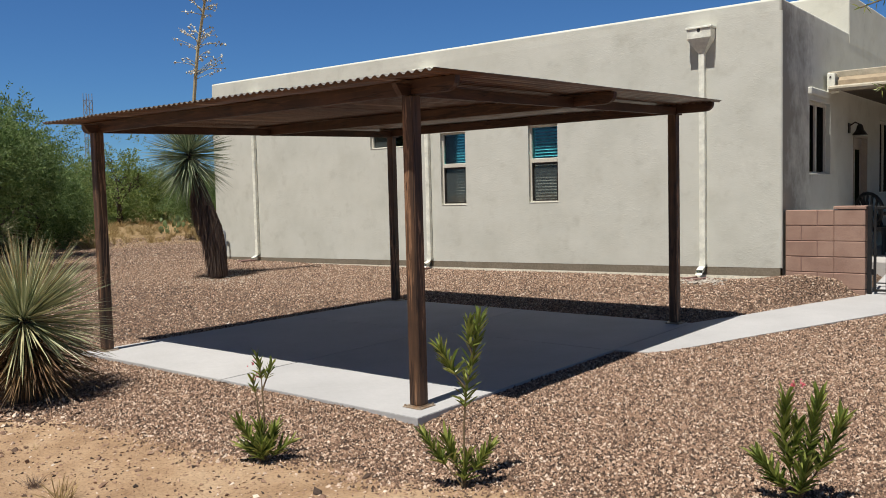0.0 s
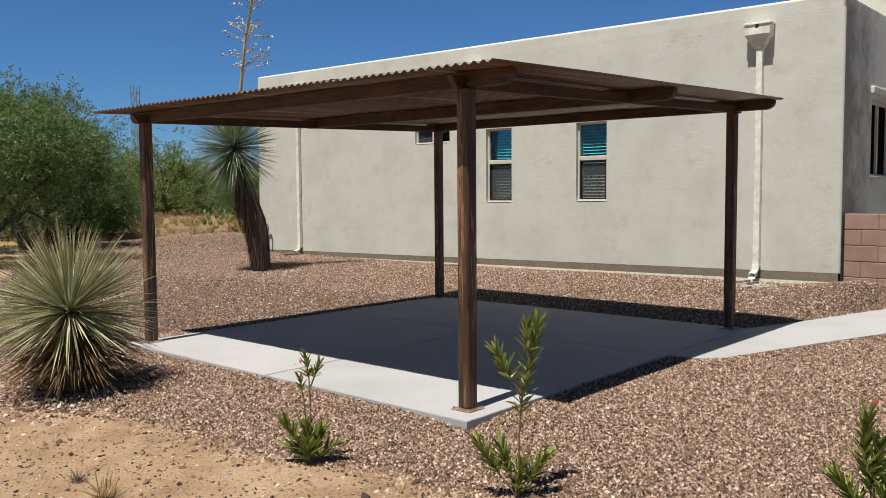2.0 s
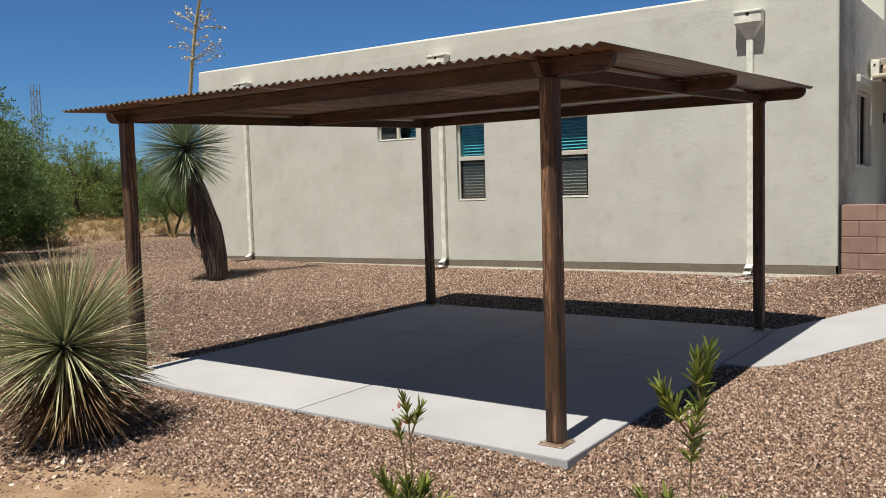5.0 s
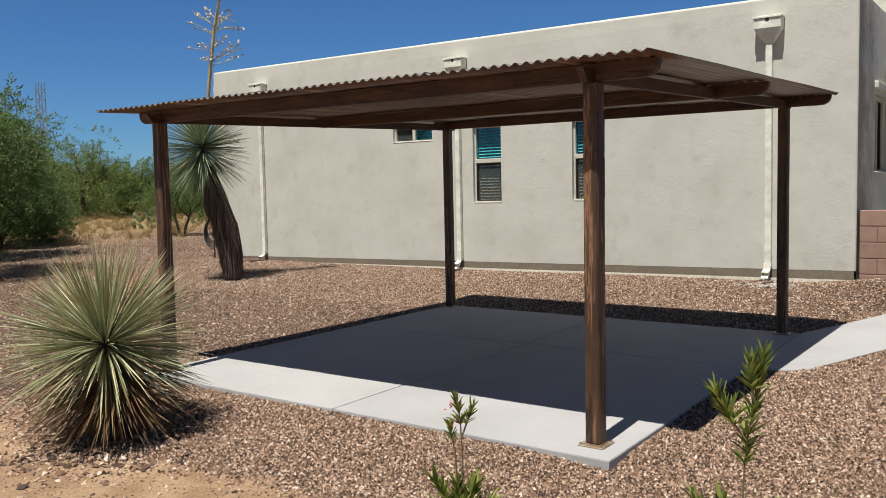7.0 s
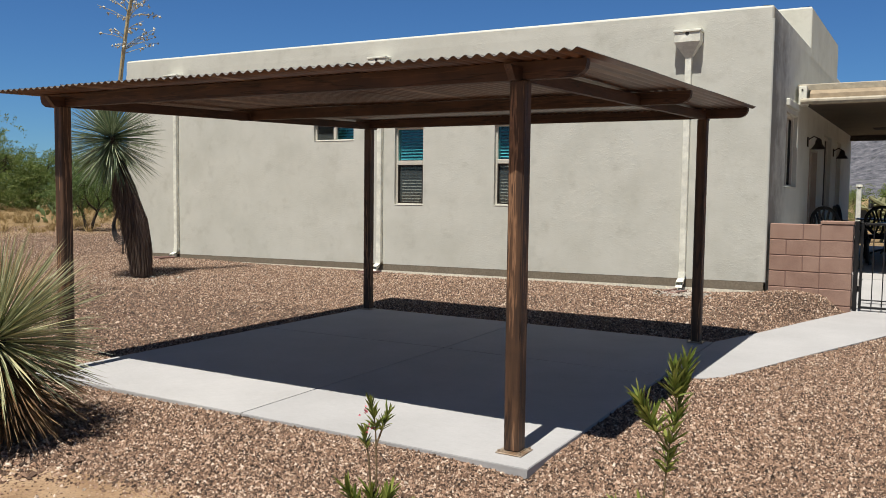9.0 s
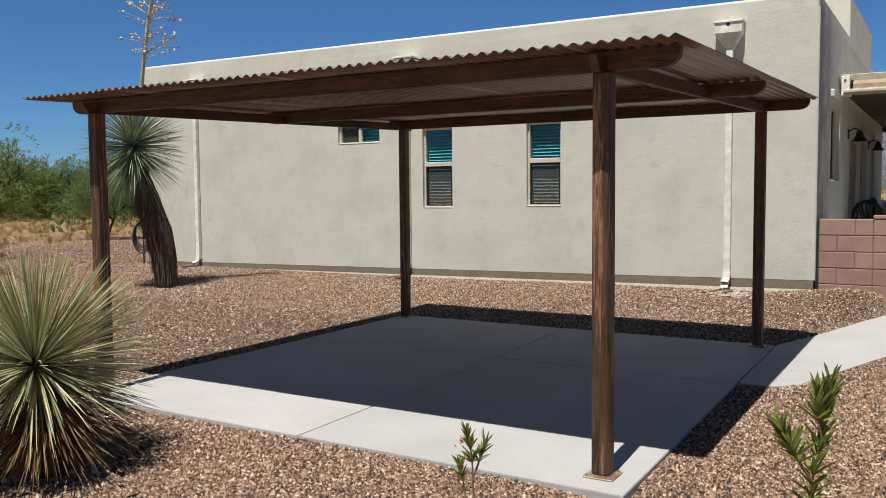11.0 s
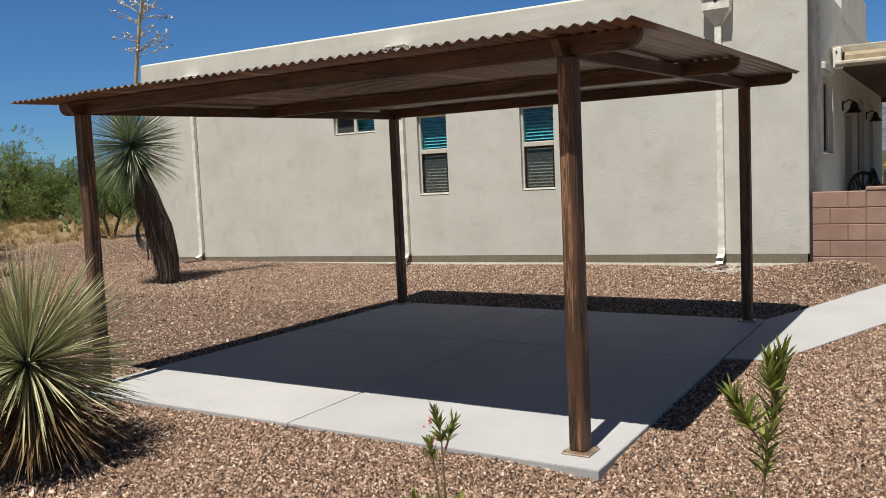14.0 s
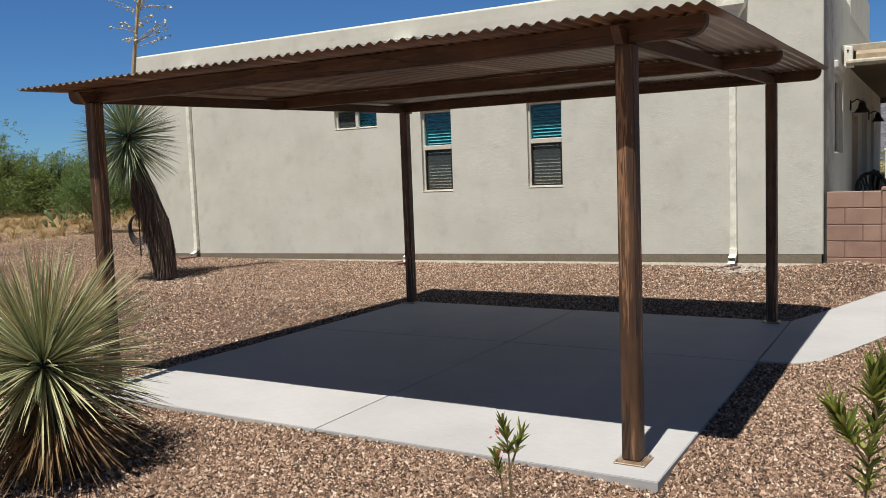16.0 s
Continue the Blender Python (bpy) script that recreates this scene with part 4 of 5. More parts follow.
def patio_chair(x, y, rz):
    """A cast metal armchair with a pierced oval back."""
    c = tagged(empty("patio_chair", x, y, 0.36, rz), "black cast-metal patio armchair with a pierced oval back", "chair", "chairs round the patio table")
    part("seat", tubed([(0, 0, 0.37), (0, 0, 0.445)], [0.26, 0.28], 16), M_BLACK, c)
    for sx in (-1, 1):
        for sy in (-1, 1):
            part("leg", tubed([(sx * 0.19, sy * 0.19, 0.42), (sx * 0.22, sy * 0.22, 0.2), (sx * 0.25, sy * 0.25, 0.0)], [0.03, 0.024, 0.028], 6), M_BLACK, c)
        part("arm", tubed([(sx * 0.25, 0.2, 0.44), (sx * 0.3, 0.16, 0.62), (sx * 0.3, -0.1, 0.66), (sx * 0.25, -0.24, 0.66)], 0.024, 6), M_BLACK, c)
    ring = [(0.28 * math.cos(a) * (1 if math.sin(a) > 0 else 0.9), -0.25 - 0.08 * (0.5 + 0.5 * math.sin(a)), 0.72 + 0.27 * math.sin(a)) for a in [2 * math.pi * k / 20 for k in range(21)]]
    bk = part("backrest", tubed(ring, 0.03, 6), M_BLACK, c)
    for k in range(-3, 4):
        xx = 0.075 * k
        hh = 0.25 * math.sqrt(max(0, 1 - (xx / 0.28) ** 2))
        pts = [(xx + 0.03 * math.sin(6.28 * t + k), -0.25 - 0.08 * (0.5 + 0.5 * (2 * t - 1) * hh / 0.27), 0.72 - hh + 2 * hh * t) for t in [j / 6 for j in range(7)]]
        part("back_scroll", tubed(pts, 0.02, 5), M_BLACK, bk)
    return c


def patio_table(x, y):
    t = tagged(empty("patio_table", x, y, 0.36), "round black cast-metal patio table", "table")
    part("tabletop", tubed([(0, 0, 0.71), (0, 0, 0.735)], [0.6, 0.61], 28), M_BLACK, t)
    part("pedestal", tubed([(0, 0, 0.06), (0, 0, 0.3), (0, 0, 0.71)], [0.09, 0.05, 0.07], 10), M_BLACK, t)
    for k in range(4):
        a = math.pi / 2 * k + 0.4
        part("foot", tubed([(0, 0, 0.12), (0.2 * math.cos(a), 0.2 * math.sin(a), 0.09), (0.36 * math.cos(a), 0.36 * math.sin(a), 0.018)], [0.03, 0.022, 0.018], 6), M_BLACK, t)


patio_table(-2.05, 16.7)
patio_table(-2.6, 19.4)
for cx, cy, turn in ((-2.7, 18.5, 8), (-3.25, 19.6, -75), (-1.75, 19.3, 95), (-2.3, 20.3, 170), (-1.15, 15.6, 40), (-3.15, 15.4, -35)):
    patio_chair(cx, cy, turn)
patio_chair(-2.15, 15.85, 4)
patio_chair(-3.0, 16.6, -82)
patio_chair(-1.2, 16.7, 88)
patio_chair(-1.95, 17.6, 176)

# ---------- ramada ----------
POSTS = [(-3.668, 4.295, 2.122), (-7.52, 4.27, 2.139), (-3.695, 8.4, 2.247), (-7.625, 8.43, 2.264)]
ROOF = (-7.93, -3.24, 4.015, 8.53)


def roof_height(y):
    return 2.217 + (y - 4.05) * 0.0295


def ramada():
    r = tagged(empty("ramada"), "dark-stained timber ramada with a brown corrugated roof", "ramada")
    for x, y, top in POSTS:
        b = boxed(x - 0.0455, x + 0.0455, y - 0.0455, y + 0.0455, 0.112, top, 0.008)
        p = part("post", b, M_POST, r)
        b = bmesh.new()
        box(b, x - 0.078, x + 0.078, y - 0.078, y + 0.078, 0.1005, 0.108, 0.002)
        box(b, x - 0.05, x + 0.05, y - 0.05, y + 0.05, 0.106, 0.113)
        pl = part("base_plate", b, M_PLATE, p, "weathered metal base plate bolted to the slab")
        for sx, sy in ((-1, -1), (1, -1), (-1, 1), (1, 1)):
            part("bolt", tubed([(x + sx * 0.064, y + sy * 0.064, 0.106), (x + sx * 0.064, y + sy * 0.064, 0.119)], 0.007, 6), M_PLATE, p)

    def cross_beam(name, y, x0, x1, zb, h, t, cut0, cut1):
        """A beam along x with curved tails at both ends."""
        b = bmesh.new()
        prof = [(x0, zb + h)]
        for k in range(5):
            a = math.pi / 2 * k / 4
            prof.append((x0 + cut0 * (1 - math.cos(a)), zb + h * 0.75 * (1 - math.sin(a))))
        for k in range(5):
            a = math.pi / 2 * (4 - k) / 4
            prof.append((x1 - cut1 * (1 - math.cos(a)), zb + h * 0.75 * (1 - math.sin(a))))
        prof.append((x1, zb + h))
        prof = [(x, z + 0.02 * (x1 - x) / (x1 - x0)) for x, z in prof]
        f0 = [b.verts.new((x, y - t / 2, z)) for x, z in prof]
        f1 = [b.verts.new((x, y + t / 2, z)) for x, z in prof]
        b.faces.new(f0)
        b.faces.new(f1[::-1])
        n = len(prof)
        for k in range(n):
            b.faces.new((f0[k], f1[k], f1[(k + 1) % n], f0[(k + 1) % n]))
        part(name, b, M_BEAMX, r)

    for y, zb in ((4.30, 2.122), (6.36, 2.184), (8.43, 2.253)):
        cross_beam("cross_beam", y, -7.8, -3.29, zb, 0.094, 0.05, 0.1, 0.09)

    def side_beam(x0, x1, up):
        """A sloping beam from the front post to the rear post, with a splayed tail in front."""
        b = bmesh.new()
        t = 0.021
        f = []
        for side in (-t, t):
            pts = [(4.13, 0.075), (4.19, 0.0), (8.56, 0.0), (8.56, 0.075)]
            ring = []
            for y, dz in pts:
                s = (y - 4.3) / 4.12
                ring.append(b.verts.new((x0 + (x1 - x0) * s + side, y, 2.118 + up + s * 0.125 + dz)))
            f.append(ring)
        b.faces.new(f[0])
        b.faces.new(f[1][::-1])
        for k in range(4):
            b.faces.new((f[0][k], f[1][k], f[1][(k + 1) % 4], f[0][(k + 1) % 4]))
        part("side_beam", b, M_BEAMY, r)

    side_beam(-3.67, -3.69, 0.0)
    side_beam(-7.52, -7.62, 0.018)
    # corrugated sheets, lapped, with screws
    pitch, amp, th = 0.068, 0.009, 0.003
    x0, x1, y0, y1 = ROOF
    waves = round((x1 - x0) / pitch)
    pitch = (x1 - x0) / waves
    per = 12
    rng = np.random.default_rng(5)
    k = 0
    while k * per < waves:
        a, c = k * per, min(waves, k * per + per + 1)
        xs = np.arange(a * 8, c * 8 + 1) / 8 * pitch + x0
        ys = np.linspace(y0 + rng.uniform(-0.006, 0.006), y1 + rng.uniform(-0.01, 0.01), 9)
        gx, gy = np.meshgrid(xs, ys)
        lift = 0.0035 * (k % 2)
        west = (x1 - gx) / (x1 - x0)
        gy = gy - 0.055 * west * (y1 - gy) / (y1 - y0)
        gz = roof_height(np.linspace(y0, y1, 9))[:, None] + amp * np.cos((gx - x0) / pitch * 2 * np.pi) + lift + 0.026 * west + 0.002 * np.sin(gy * 3 + k)
        top = np.stack([gx, gy, gz + th / 2], -1).reshape(-1, 3)
        bot = np.stack([gx, gy, gz - th / 2], -1).reshape(-1, 3)
        nx, ny = len(xs), len(ys)
        i, j = np.meshgrid(np.arange(nx - 1), np.arange(ny - 1))
        q = (j * nx + i).ravel()
        ft = np.stack([q, q + 1, q + nx + 1, q + nx], 1)
        off = nx * ny
        fb = ft[:, ::-1] + off
        e = np.arange(nx - 1)
        front = np.stack([e, e + off, e + 1 + off, e + 1], 1)
        back = front[:, ::-1] + (ny - 1) * nx
        e2 = np.arange(ny - 1) * nx
        left = np.stack([e2, e2 + nx, e2 + nx + off, e2 + off], 1)
        right = left[:, ::-1] + nx - 1
        me = mesh_np("roof_sheet", np.concatenate([top, bot]), np.concatenate([ft, fb, front, back, left, right]), M_SHEET, True)
        me.materials.append(M_UNDER)
        side = np.zeros(len(me.polygons), dtype=np.int32)
        side[len(ft):2 * len(ft)] = 1
        me.polygons.foreach_set("material_index", side)
        me.polygons.foreach_set("use_smooth", np.arange(len(side)) < 2 * len(ft))
        part("roof_sheet", me, M_SHEET, r)
        k += 1


ramada()

# ---------- plants ----------


def sphere_ways(n, lo, hi, rng, power=1.0):
    """Directions whose elevation lies between lo and hi degrees."""
    s0, s1 = math.sin(radians(lo)), math.sin(radians(hi))
    s = s0 + (s1 - s0) * rng.uniform(0, 1, n) ** power
    a = rng.uniform(0, 2 * np.pi, n)
    c = np.sqrt(1 - s * s)
    return np.stack([c * np.cos(a), c * np.sin(a), s], 1)


def tall_yucca():
    rng = np.random.default_rng(11)
    x, y = -12.75, 9.33
    z = float(rise(x, y))
    t = tagged(empty("tall_yucca", x, y, z), "tall soaptree yucca with dead brown skirt and flower stalk", "yucca")
    lean = [(0, 0, -0.05), (0.0, 0.0, 0.4), (-0.03, -0.035, 0.9), (-0.11, -0.13, 1.35), (-0.2, -0.24, 1.8), (-0.27, -0.33, 2.25)]
    part("trunk", tubed(lean, [0.12, 0.12, 0.13, 0.12, 0.09, 0.06], 12), M_BARK, t)
    n = 3800
    s = rng.uniform(0.1, 0.98, n)
    zz = 0.1 + 1.68 * s
    lz = [p[2] for p in lean]
    cx, cy = np.interp(zz, lz, [p[0] for p in lean]), np.interp(zz, lz, [p[1] for p in lean])
    a = rng.uniform(0, 2 * np.pi, n)
    rad = np.interp(zz, [0.1, 0.5, 0.95, 1.3, 1.7], [0.1, 0.125, 0.15, 0.12, 0.08])
    base = np.stack([cx + rad * np.cos(a), cy + rad * np.sin(a), zz], 1)
    out = rng.uniform(0.0, 0.16, n) + 0.12 * (zz > 1.3)
    way = np.stack([np.cos(a) * out, np.sin(a) * out, -np.ones(n)], 1)
    tagged(part("dead_leaf_skirt", blades_np("dead_leaf_skirt", base, way, np.minimum(rng.uniform(0.3, 0.55, n), zz - 0.02), 0.013, 0.02, M_SKIRT, rng), M_SKIRT, t, "brown hanging dead leaves"), kind="stuff")
    n = 900
    way = sphere_ways(n, -76, 90, rng, 0.95)
    c = np.array([-0.27, -0.33, 2.2])
    base = c + way * rng.uniform(0.02, 0.1, (n, 1)) + np.array([0, 0, 1.0]) * (way[:, 2:] * 0.12)
    tagged(part("rosette", blades_np("rosette", base, way, rng.uniform(0.6, 0.84, n), rng.uniform(0.011, 0.018, n), rng.uniform(0.0, 0.1, n), M_YUCCA, rng), M_YUCCA, t, "spiky grey-green leaf rosette"), kind="stuff")
    top = Vector((-0.27, -0.33, 2.35))
    stalk = [top + Vector((0.27, 0.0, 1.0)) * (k / 6 * 3.4) + Vector((0.02 * math.sin(k * 1.7), 0.02 * math.cos(k), 0)) for k in range(7)]
    part("flower_stalk", tubed(stalk, [0.035, 0.033, 0.03, 0.027, 0.022, 0.016, 0.008], 8), M_STALK, t, "pale dry flower stalk")
    tw, pods = bmesh.new(), []
    for k in range(95):
        s = rng.uniform(0.33, 0.98)
        i = min(int(s * 6), 5)
        p = stalk[i].lerp(stalk[i + 1], s * 6 - i)
        a = rng.uniform(0, 6.28)
        ln = rng.uniform(0.15, 0.5) * (1.2 - 0.5 * s)
        e = p + Vector((math.cos(a) * ln, math.sin(a) * ln, rng.uniform(-0.02, 0.25) * ln / 0.3))
        tube(tw, [p, p.lerp(e, 0.5) + Vector((0, 0, 0.015)), e], [0.006, 0.005, 0.003], 5)
        for j in range(rng.integers(2, 5)):
            pods.append(p.lerp(e, rng.uniform(0.55, 1.0)) + Vector(rng.normal(size=3) * 0.015))
    part("stalk_branching", tw, M_STALK, t)
    part("seed_head", stones_np("seed_head", np.array(pods), np.full(len(pods), 0.018), M_POD, rng, 1.3), M_POD, t, "pale seed pods")["kind"] = "stuff"


def round_yucca():
    """A low round yucca: stiff blades above, drooping dry ones below."""
    rng = np.random.default_rng(12)
    x, y = -6.4, 3.02
    z = float(rise(x, y))
    t = tagged(empty("round_yucca", x, y, z), "round grey-green spiky yucca with dry lower blades", "yucca")
    part("stump", tubed([(0, 0, -0.05), (0, 0, 0.25), (0, 0, 0.62)], [0.14, 0.15, 0.05], 10), M_BARK, t)
    n = 780
    way = sphere_ways(n, -28, 88, rng, 0.9)
    base = np.array([-0.03, 0.0, 0.58]) + way * rng.uniform(0.02, 0.1, (n, 1))
    ln = rng.uniform(0.48, 0.68, n) * (1.0 + 0.06 * way[:, 2])
    tagged(part("blade_crown", blades_np("blade_crown", base, way, ln, rng.uniform(0.009, 0.0145, n), rng.uniform(0.0, 0.16, n), M_SOTOL, rng), M_SOTOL, t), kind="stuff")
    n = 520
    way = sphere_ways(n, -72, -15, rng)
    base = np.array([0.0, 0.0, 0.55]) + way * 0.08 + np.array([0, 0, 1.0]) * rng.uniform(-0.25, 0.0, (n, 1))
    ln = np.minimum(rng.uniform(0.38, 0.62, n), (base[:, 2] + 0.02) / np.maximum(-way[:, 2], 0.05) * 0.92)
    tagged(part("dry_skirt", blades_np("dry_skirt", base, way, ln, rng.uniform(0.009, 0.014, n), 0.02, M_SOTOLDRY, rng), M_SOTOLDRY, t, "dry tan lower blades"), kind="stuff")
    n = 160
    way = sphere_ways(n, 35, 88, rng)
    base = np.array([0.0, 0.0, 0.62]) + way * 0.3
    tagged(part("tip_fringe", blades_np("tip_fringe", base, way, rng.uniform(0.2, 0.42, n), 0.004, 0.0, M_DRY, rng), M_DRY, t), kind="stuff")


def oleander(name_label, x, y, stems, seed, flowers=()):
    """Stems along points, with whorls of long narrow leaves. stems: points, where the leaves begin, whorls, leaf length."""
    rng = np.random.default_rng(seed)
    z = float(rise(x, y))
    t = tagged(empty("oleander", x, y, z - 0.01), name_label, "shrub", "young oleanders in the gravel")
    for pts, first, whorls, size in stems:
        p = np.array(pts, float)
        along = np.concatenate([[0], np.cumsum(np.linalg.norm(np.diff(p, axis=0), axis=1))])
        part("stem", tubed([tuple(q) for q in p], [0.0055 - 0.0035 * k / (len(p) - 1) for k in range(len(p))], 6), M_STEM, t)
        whorls = int(whorls * 1.5)
        s = np.repeat(np.linspace(first, 1.0, whorls) + rng.normal(size=whorls) * 0.01, 4)
        n = len(s)
        s = np.clip(s, 0, 1) * along[-1]
        base = np.stack([np.interp(s, along, p[:, k]) for k in range(3)], 1)
        d = unit(p[-1] - p[-2])
        a = np.tile([0, 1.571, 3.142, 4.712], whorls) + np.repeat(rng.uniform(0, 6.28, whorls), 4) + rng.normal(size=n) * 0.3
        out = np.stack([np.cos(a), np.sin(a), np.zeros(n)], 1)
        lift = np.interp(s / along[-1], [first, 1.0], [0.8, 2.6]) * rng.uniform(0.7, 1.3, n)
        way = unit(out + (d * 0.75 + np.array([0, 0, 0.25])) * lift[:, None])
        ln = rng.uniform(0.65, 1.15, n) * size
        part("foliage", blades_np("foliage", base, way, ln, ln * 0.17, rng.uniform(0.0, 0.22, n), M_OLEANDER, rng), M_OLEANDER, t)
    for f in flowers:
        n = 7
        way = sphere_ways(n, -20, 80, rng)
        c = np.array(f) + rng.normal(size=(n, 3)) * 0.009
        part("blossom", leaves_np("blossom", c, way, 0.018, 0.012, M_PINK, rng), M_PINK, t, "small pink blossom")


tall_yucca()
round_yucca()
ROOT = (0, 0, 0)
oleander("young oleander with pink buds and narrow green leaves", -3.74, 3.07,
         [([ROOT, (0.005, 0.005, 0.3), (0, 0, 0.5), (-0.012, -0.015, 0.585)], 0.8, 6, 0.075),
          ([(0, 0, 0.4), (0.02, 0.025, 0.48), (0.035, 0.045, 0.54)], 0.5, 4, 0.07),
          ([ROOT, (-0.02, -0.02, 0.36), (-0.035, -0.03, 0.46)], 0.86, 4, 0.06),
          ([ROOT, (-0.04, -0.05, 0.13), (-0.075, -0.09, 0.22)], 0.3, 9, 0.1),
          ([ROOT, (-0.045, -0.04, 0.07), (-0.085, -0.07, 0.09)], 0.3, 5, 0.1),
          ([ROOT, (0.02, 0.03, 0.1), (0.035, 0.045, 0.17)], 0.25, 9, 0.105),
          ([ROOT, (0.045, 0.05, 0.06), (0.09, 0.1, 0.1)], 0.35, 5, 0.1),
          ([ROOT, (-0.01, 0, 0.1), (-0.015, -0.01, 0.19)], 0.2, 8, 0.105),
          ([ROOT, (0.02, -0.03, 0.06), (0.035, -0.05, 0.12)], 0.25, 6, 0.1)], 21, ((-0.03, -0.03, 0.56), (-0.022, -0.012, 0.48)))
oleander("tall young oleander with bare lower stem", -2.585, 3.38,
         [([ROOT, (0, 0, 0.3), (0.01, 0.01, 0.5), (0.045, 0.055, 0.72), (0.055, 0.075, 0.83)], 0.5, 13, 0.105),
          ([(0.01, 0.01, 0.5), (-0.045, -0.035, 0.6), (-0.085, -0.065, 0.69)], 0.35, 9, 0.1),
          ([(0.035, 0.04, 0.64), (0.02, 0.03, 0.74), (0.02, 0.03, 0.8)], 0.4, 6, 0.1),
          ([ROOT, (-0.08, -0.07, 0.14), (-0.14, -0.12, 0.25)], 0.5, 7, 0.1),
          ([ROOT, (-0.04, -0.03, 0.14), (-0.065, -0.055, 0.24)], 0.5, 7, 0.1),
          ([ROOT, (0.045, 0.045, 0.12), (0.09, 0.08, 0.19)], 0.45, 7, 0.1),
          ([ROOT, (-0.01, 0, 0.08), (0.01, 0.01, 0.15)], 0.25, 7, 0.105)], 22)
oleander("bushy young oleander with dark green leaves", -1.2, 4.0,
         [([ROOT, (-0.05, -0.02, 0.28), (-0.04, -0.03, 0.45)], 0.35, 13, 0.11),
          ([ROOT, (0.05, 0.02, 0.28), (0.085, 0.03, 0.46)], 0.4, 12, 0.11),
          ([ROOT, (0.12, 0.04, 0.23), (0.17, 0.06, 0.38)], 0.4, 10, 0.11),
          ([ROOT, (-0.08, -0.04, 0.11), (-0.14, -0.06, 0.18)], 0.35, 10, 0.11),
          ([ROOT, (0.03, -0.03, 0.11), (0.05, -0.04, 0.18)], 0.25, 9, 0.12),
          ([ROOT, (-0.02, 0, 0.2), (0, 0.01, 0.34)], 0.55, 6, 0.1)], 23, ((0.02, -0.02, 0.54), (-0.01, -0.03, 0.53)))


def limbs(bm, p, d, length, r, depth, rng, tips, spread=0.48, limit=99.0):
    """Branches that fork and taper; the ends are gathered in tips."""
    pts, q = [p], p
    for k in range(3):
        d = (d + Vector(rng.normal(size=3) * 0.16)).normalized()
        q = q + d * length / 3
        pts.append(q)
    tube(bm, pts, [r, r * 0.88, r * 0.76, r * 0.64], 6 if depth > 1 else 4)
    if depth == 0 or math.hypot(q.x, q.y) > limit:
        tips.append((q, d))
        return
    for k in range(3):
        nd = (d + Vector(rng.normal(size=3)) * spread + Vector((0, 0, 0.1))).normalized()
        limbs(bm, q, nd, length * rng.uniform(0.62, 0.85), r * 0.6, depth - 1, rng, tips, spread, limit)
    tips.append((q, d))


def mesquite(name, label, x, y, height, width, seed, leaves, material, group, leaf=0.075, stems=3, low=0.35):
    """A many-stemmed desert tree with a loose crown of small leaf sprays."""
    rng = np.random.default_rng(seed)
    t = tagged(empty(name, x, y, float(rise(x, y)) - 0.05), label, "tree", group)
    b, tips = bmesh.new(), []
    for k in range(stems):
        a = 6.28 * k / stems + rng.uniform(-0.4, 0.4)
        d = Vector((math.cos(a) * 0.38, math.sin(a) * 0.38, 1)).normalized()
        limbs(b, Vector((0.08 * math.cos(a), 0.08 * math.sin(a), 0)), d, height * 0.29, height * 0.024, 3, rng, tips, 0.48, width * 0.33)
    part("trunk", b, M_BARK, t)
    hubs = np.array([p for p, d in tips])
    # loose clumps filling a dome with an uneven edge
    m = max(20, leaves // 110)
    w = sphere_ways(m, -35, 90, rng)
    dome = w * rng.uniform(0.45, 1.0, (m, 1)) ** 0.6 * np.array([width / 2, width / 2, height * (1 - low) * 0.5]) + np.array([0, 0, height * (low + (1 - low) * 0.42)])
    dome *= rng.uniform(0.78, 1.16, (m, 1))
    reach = np.hypot(hubs[:, 0], hubs[:, 1])
    hubs = hubs[(reach < width * 0.55) & (hubs[:, 2] < height * 0.95)]
    hubs = np.concatenate([hubs, dome])
    hubs = hubs[hubs[:, 2] > height * low * 0.5]
    if low < 0.1:
        a, r = rng.uniform(0, 6.28, m), width * 0.5 * rng.uniform(0.5, 1.0, m)
        hubs = np.concatenate([hubs, np.stack([r * np.cos(a), r * np.sin(a), rng.uniform(0.08, 0.4, m) * height], 1)])
    # sprays: short twigs with leaflets set along them
    k = 9
    sprays = leaves // k
    pick = rng.integers(0, len(hubs), sprays)
    spread = rng.uniform(0.12, 0.26, (len(hubs), 1)) * height / 4
    base = hubs[pick] + rng.normal(size=(sprays, 3)) * spread[pick] * np.array([1.0, 1.0, 0.75])
    out = unit(base - np.array([0, 0, height * 0.45]))
    d = unit(out * 0.8 + rng.normal(size=(sprays, 3)) * 0.6 + np.array([0, 0, 0.25]))
    step = np.arange(k) / k
    pos = base[:, None, :] + d[:, None, :] * (step * leaf * 4.2)[None, :, None] - np.array([0, 0, 1.0]) * (step ** 2 * leaf * 1.3)[None, :, None]
    side = unit(np.cross(d, rng.normal(size=(sprays, 3))))
    sign = np.where(np.arange(k) % 2 == 0, 1.0, -1.0)
    way = side[:, None, :] * sign[None, :, None] + d[:, None, :] * 0.7 + rng.normal(size=(sprays, k, 3)) * 0.25
    pos, way = pos.reshape(-1, 3), way.reshape(-1, 3)
    pos[:, 2] = np.maximum(pos[:, 2], 0.12)
    part("crown", leaves_np("crown", pos, way, rng.uniform(0.6, 1.3, len(pos)) * leaf, leaf * 0.4, material, rng), material, t, "loose feathery green crown")
    return t


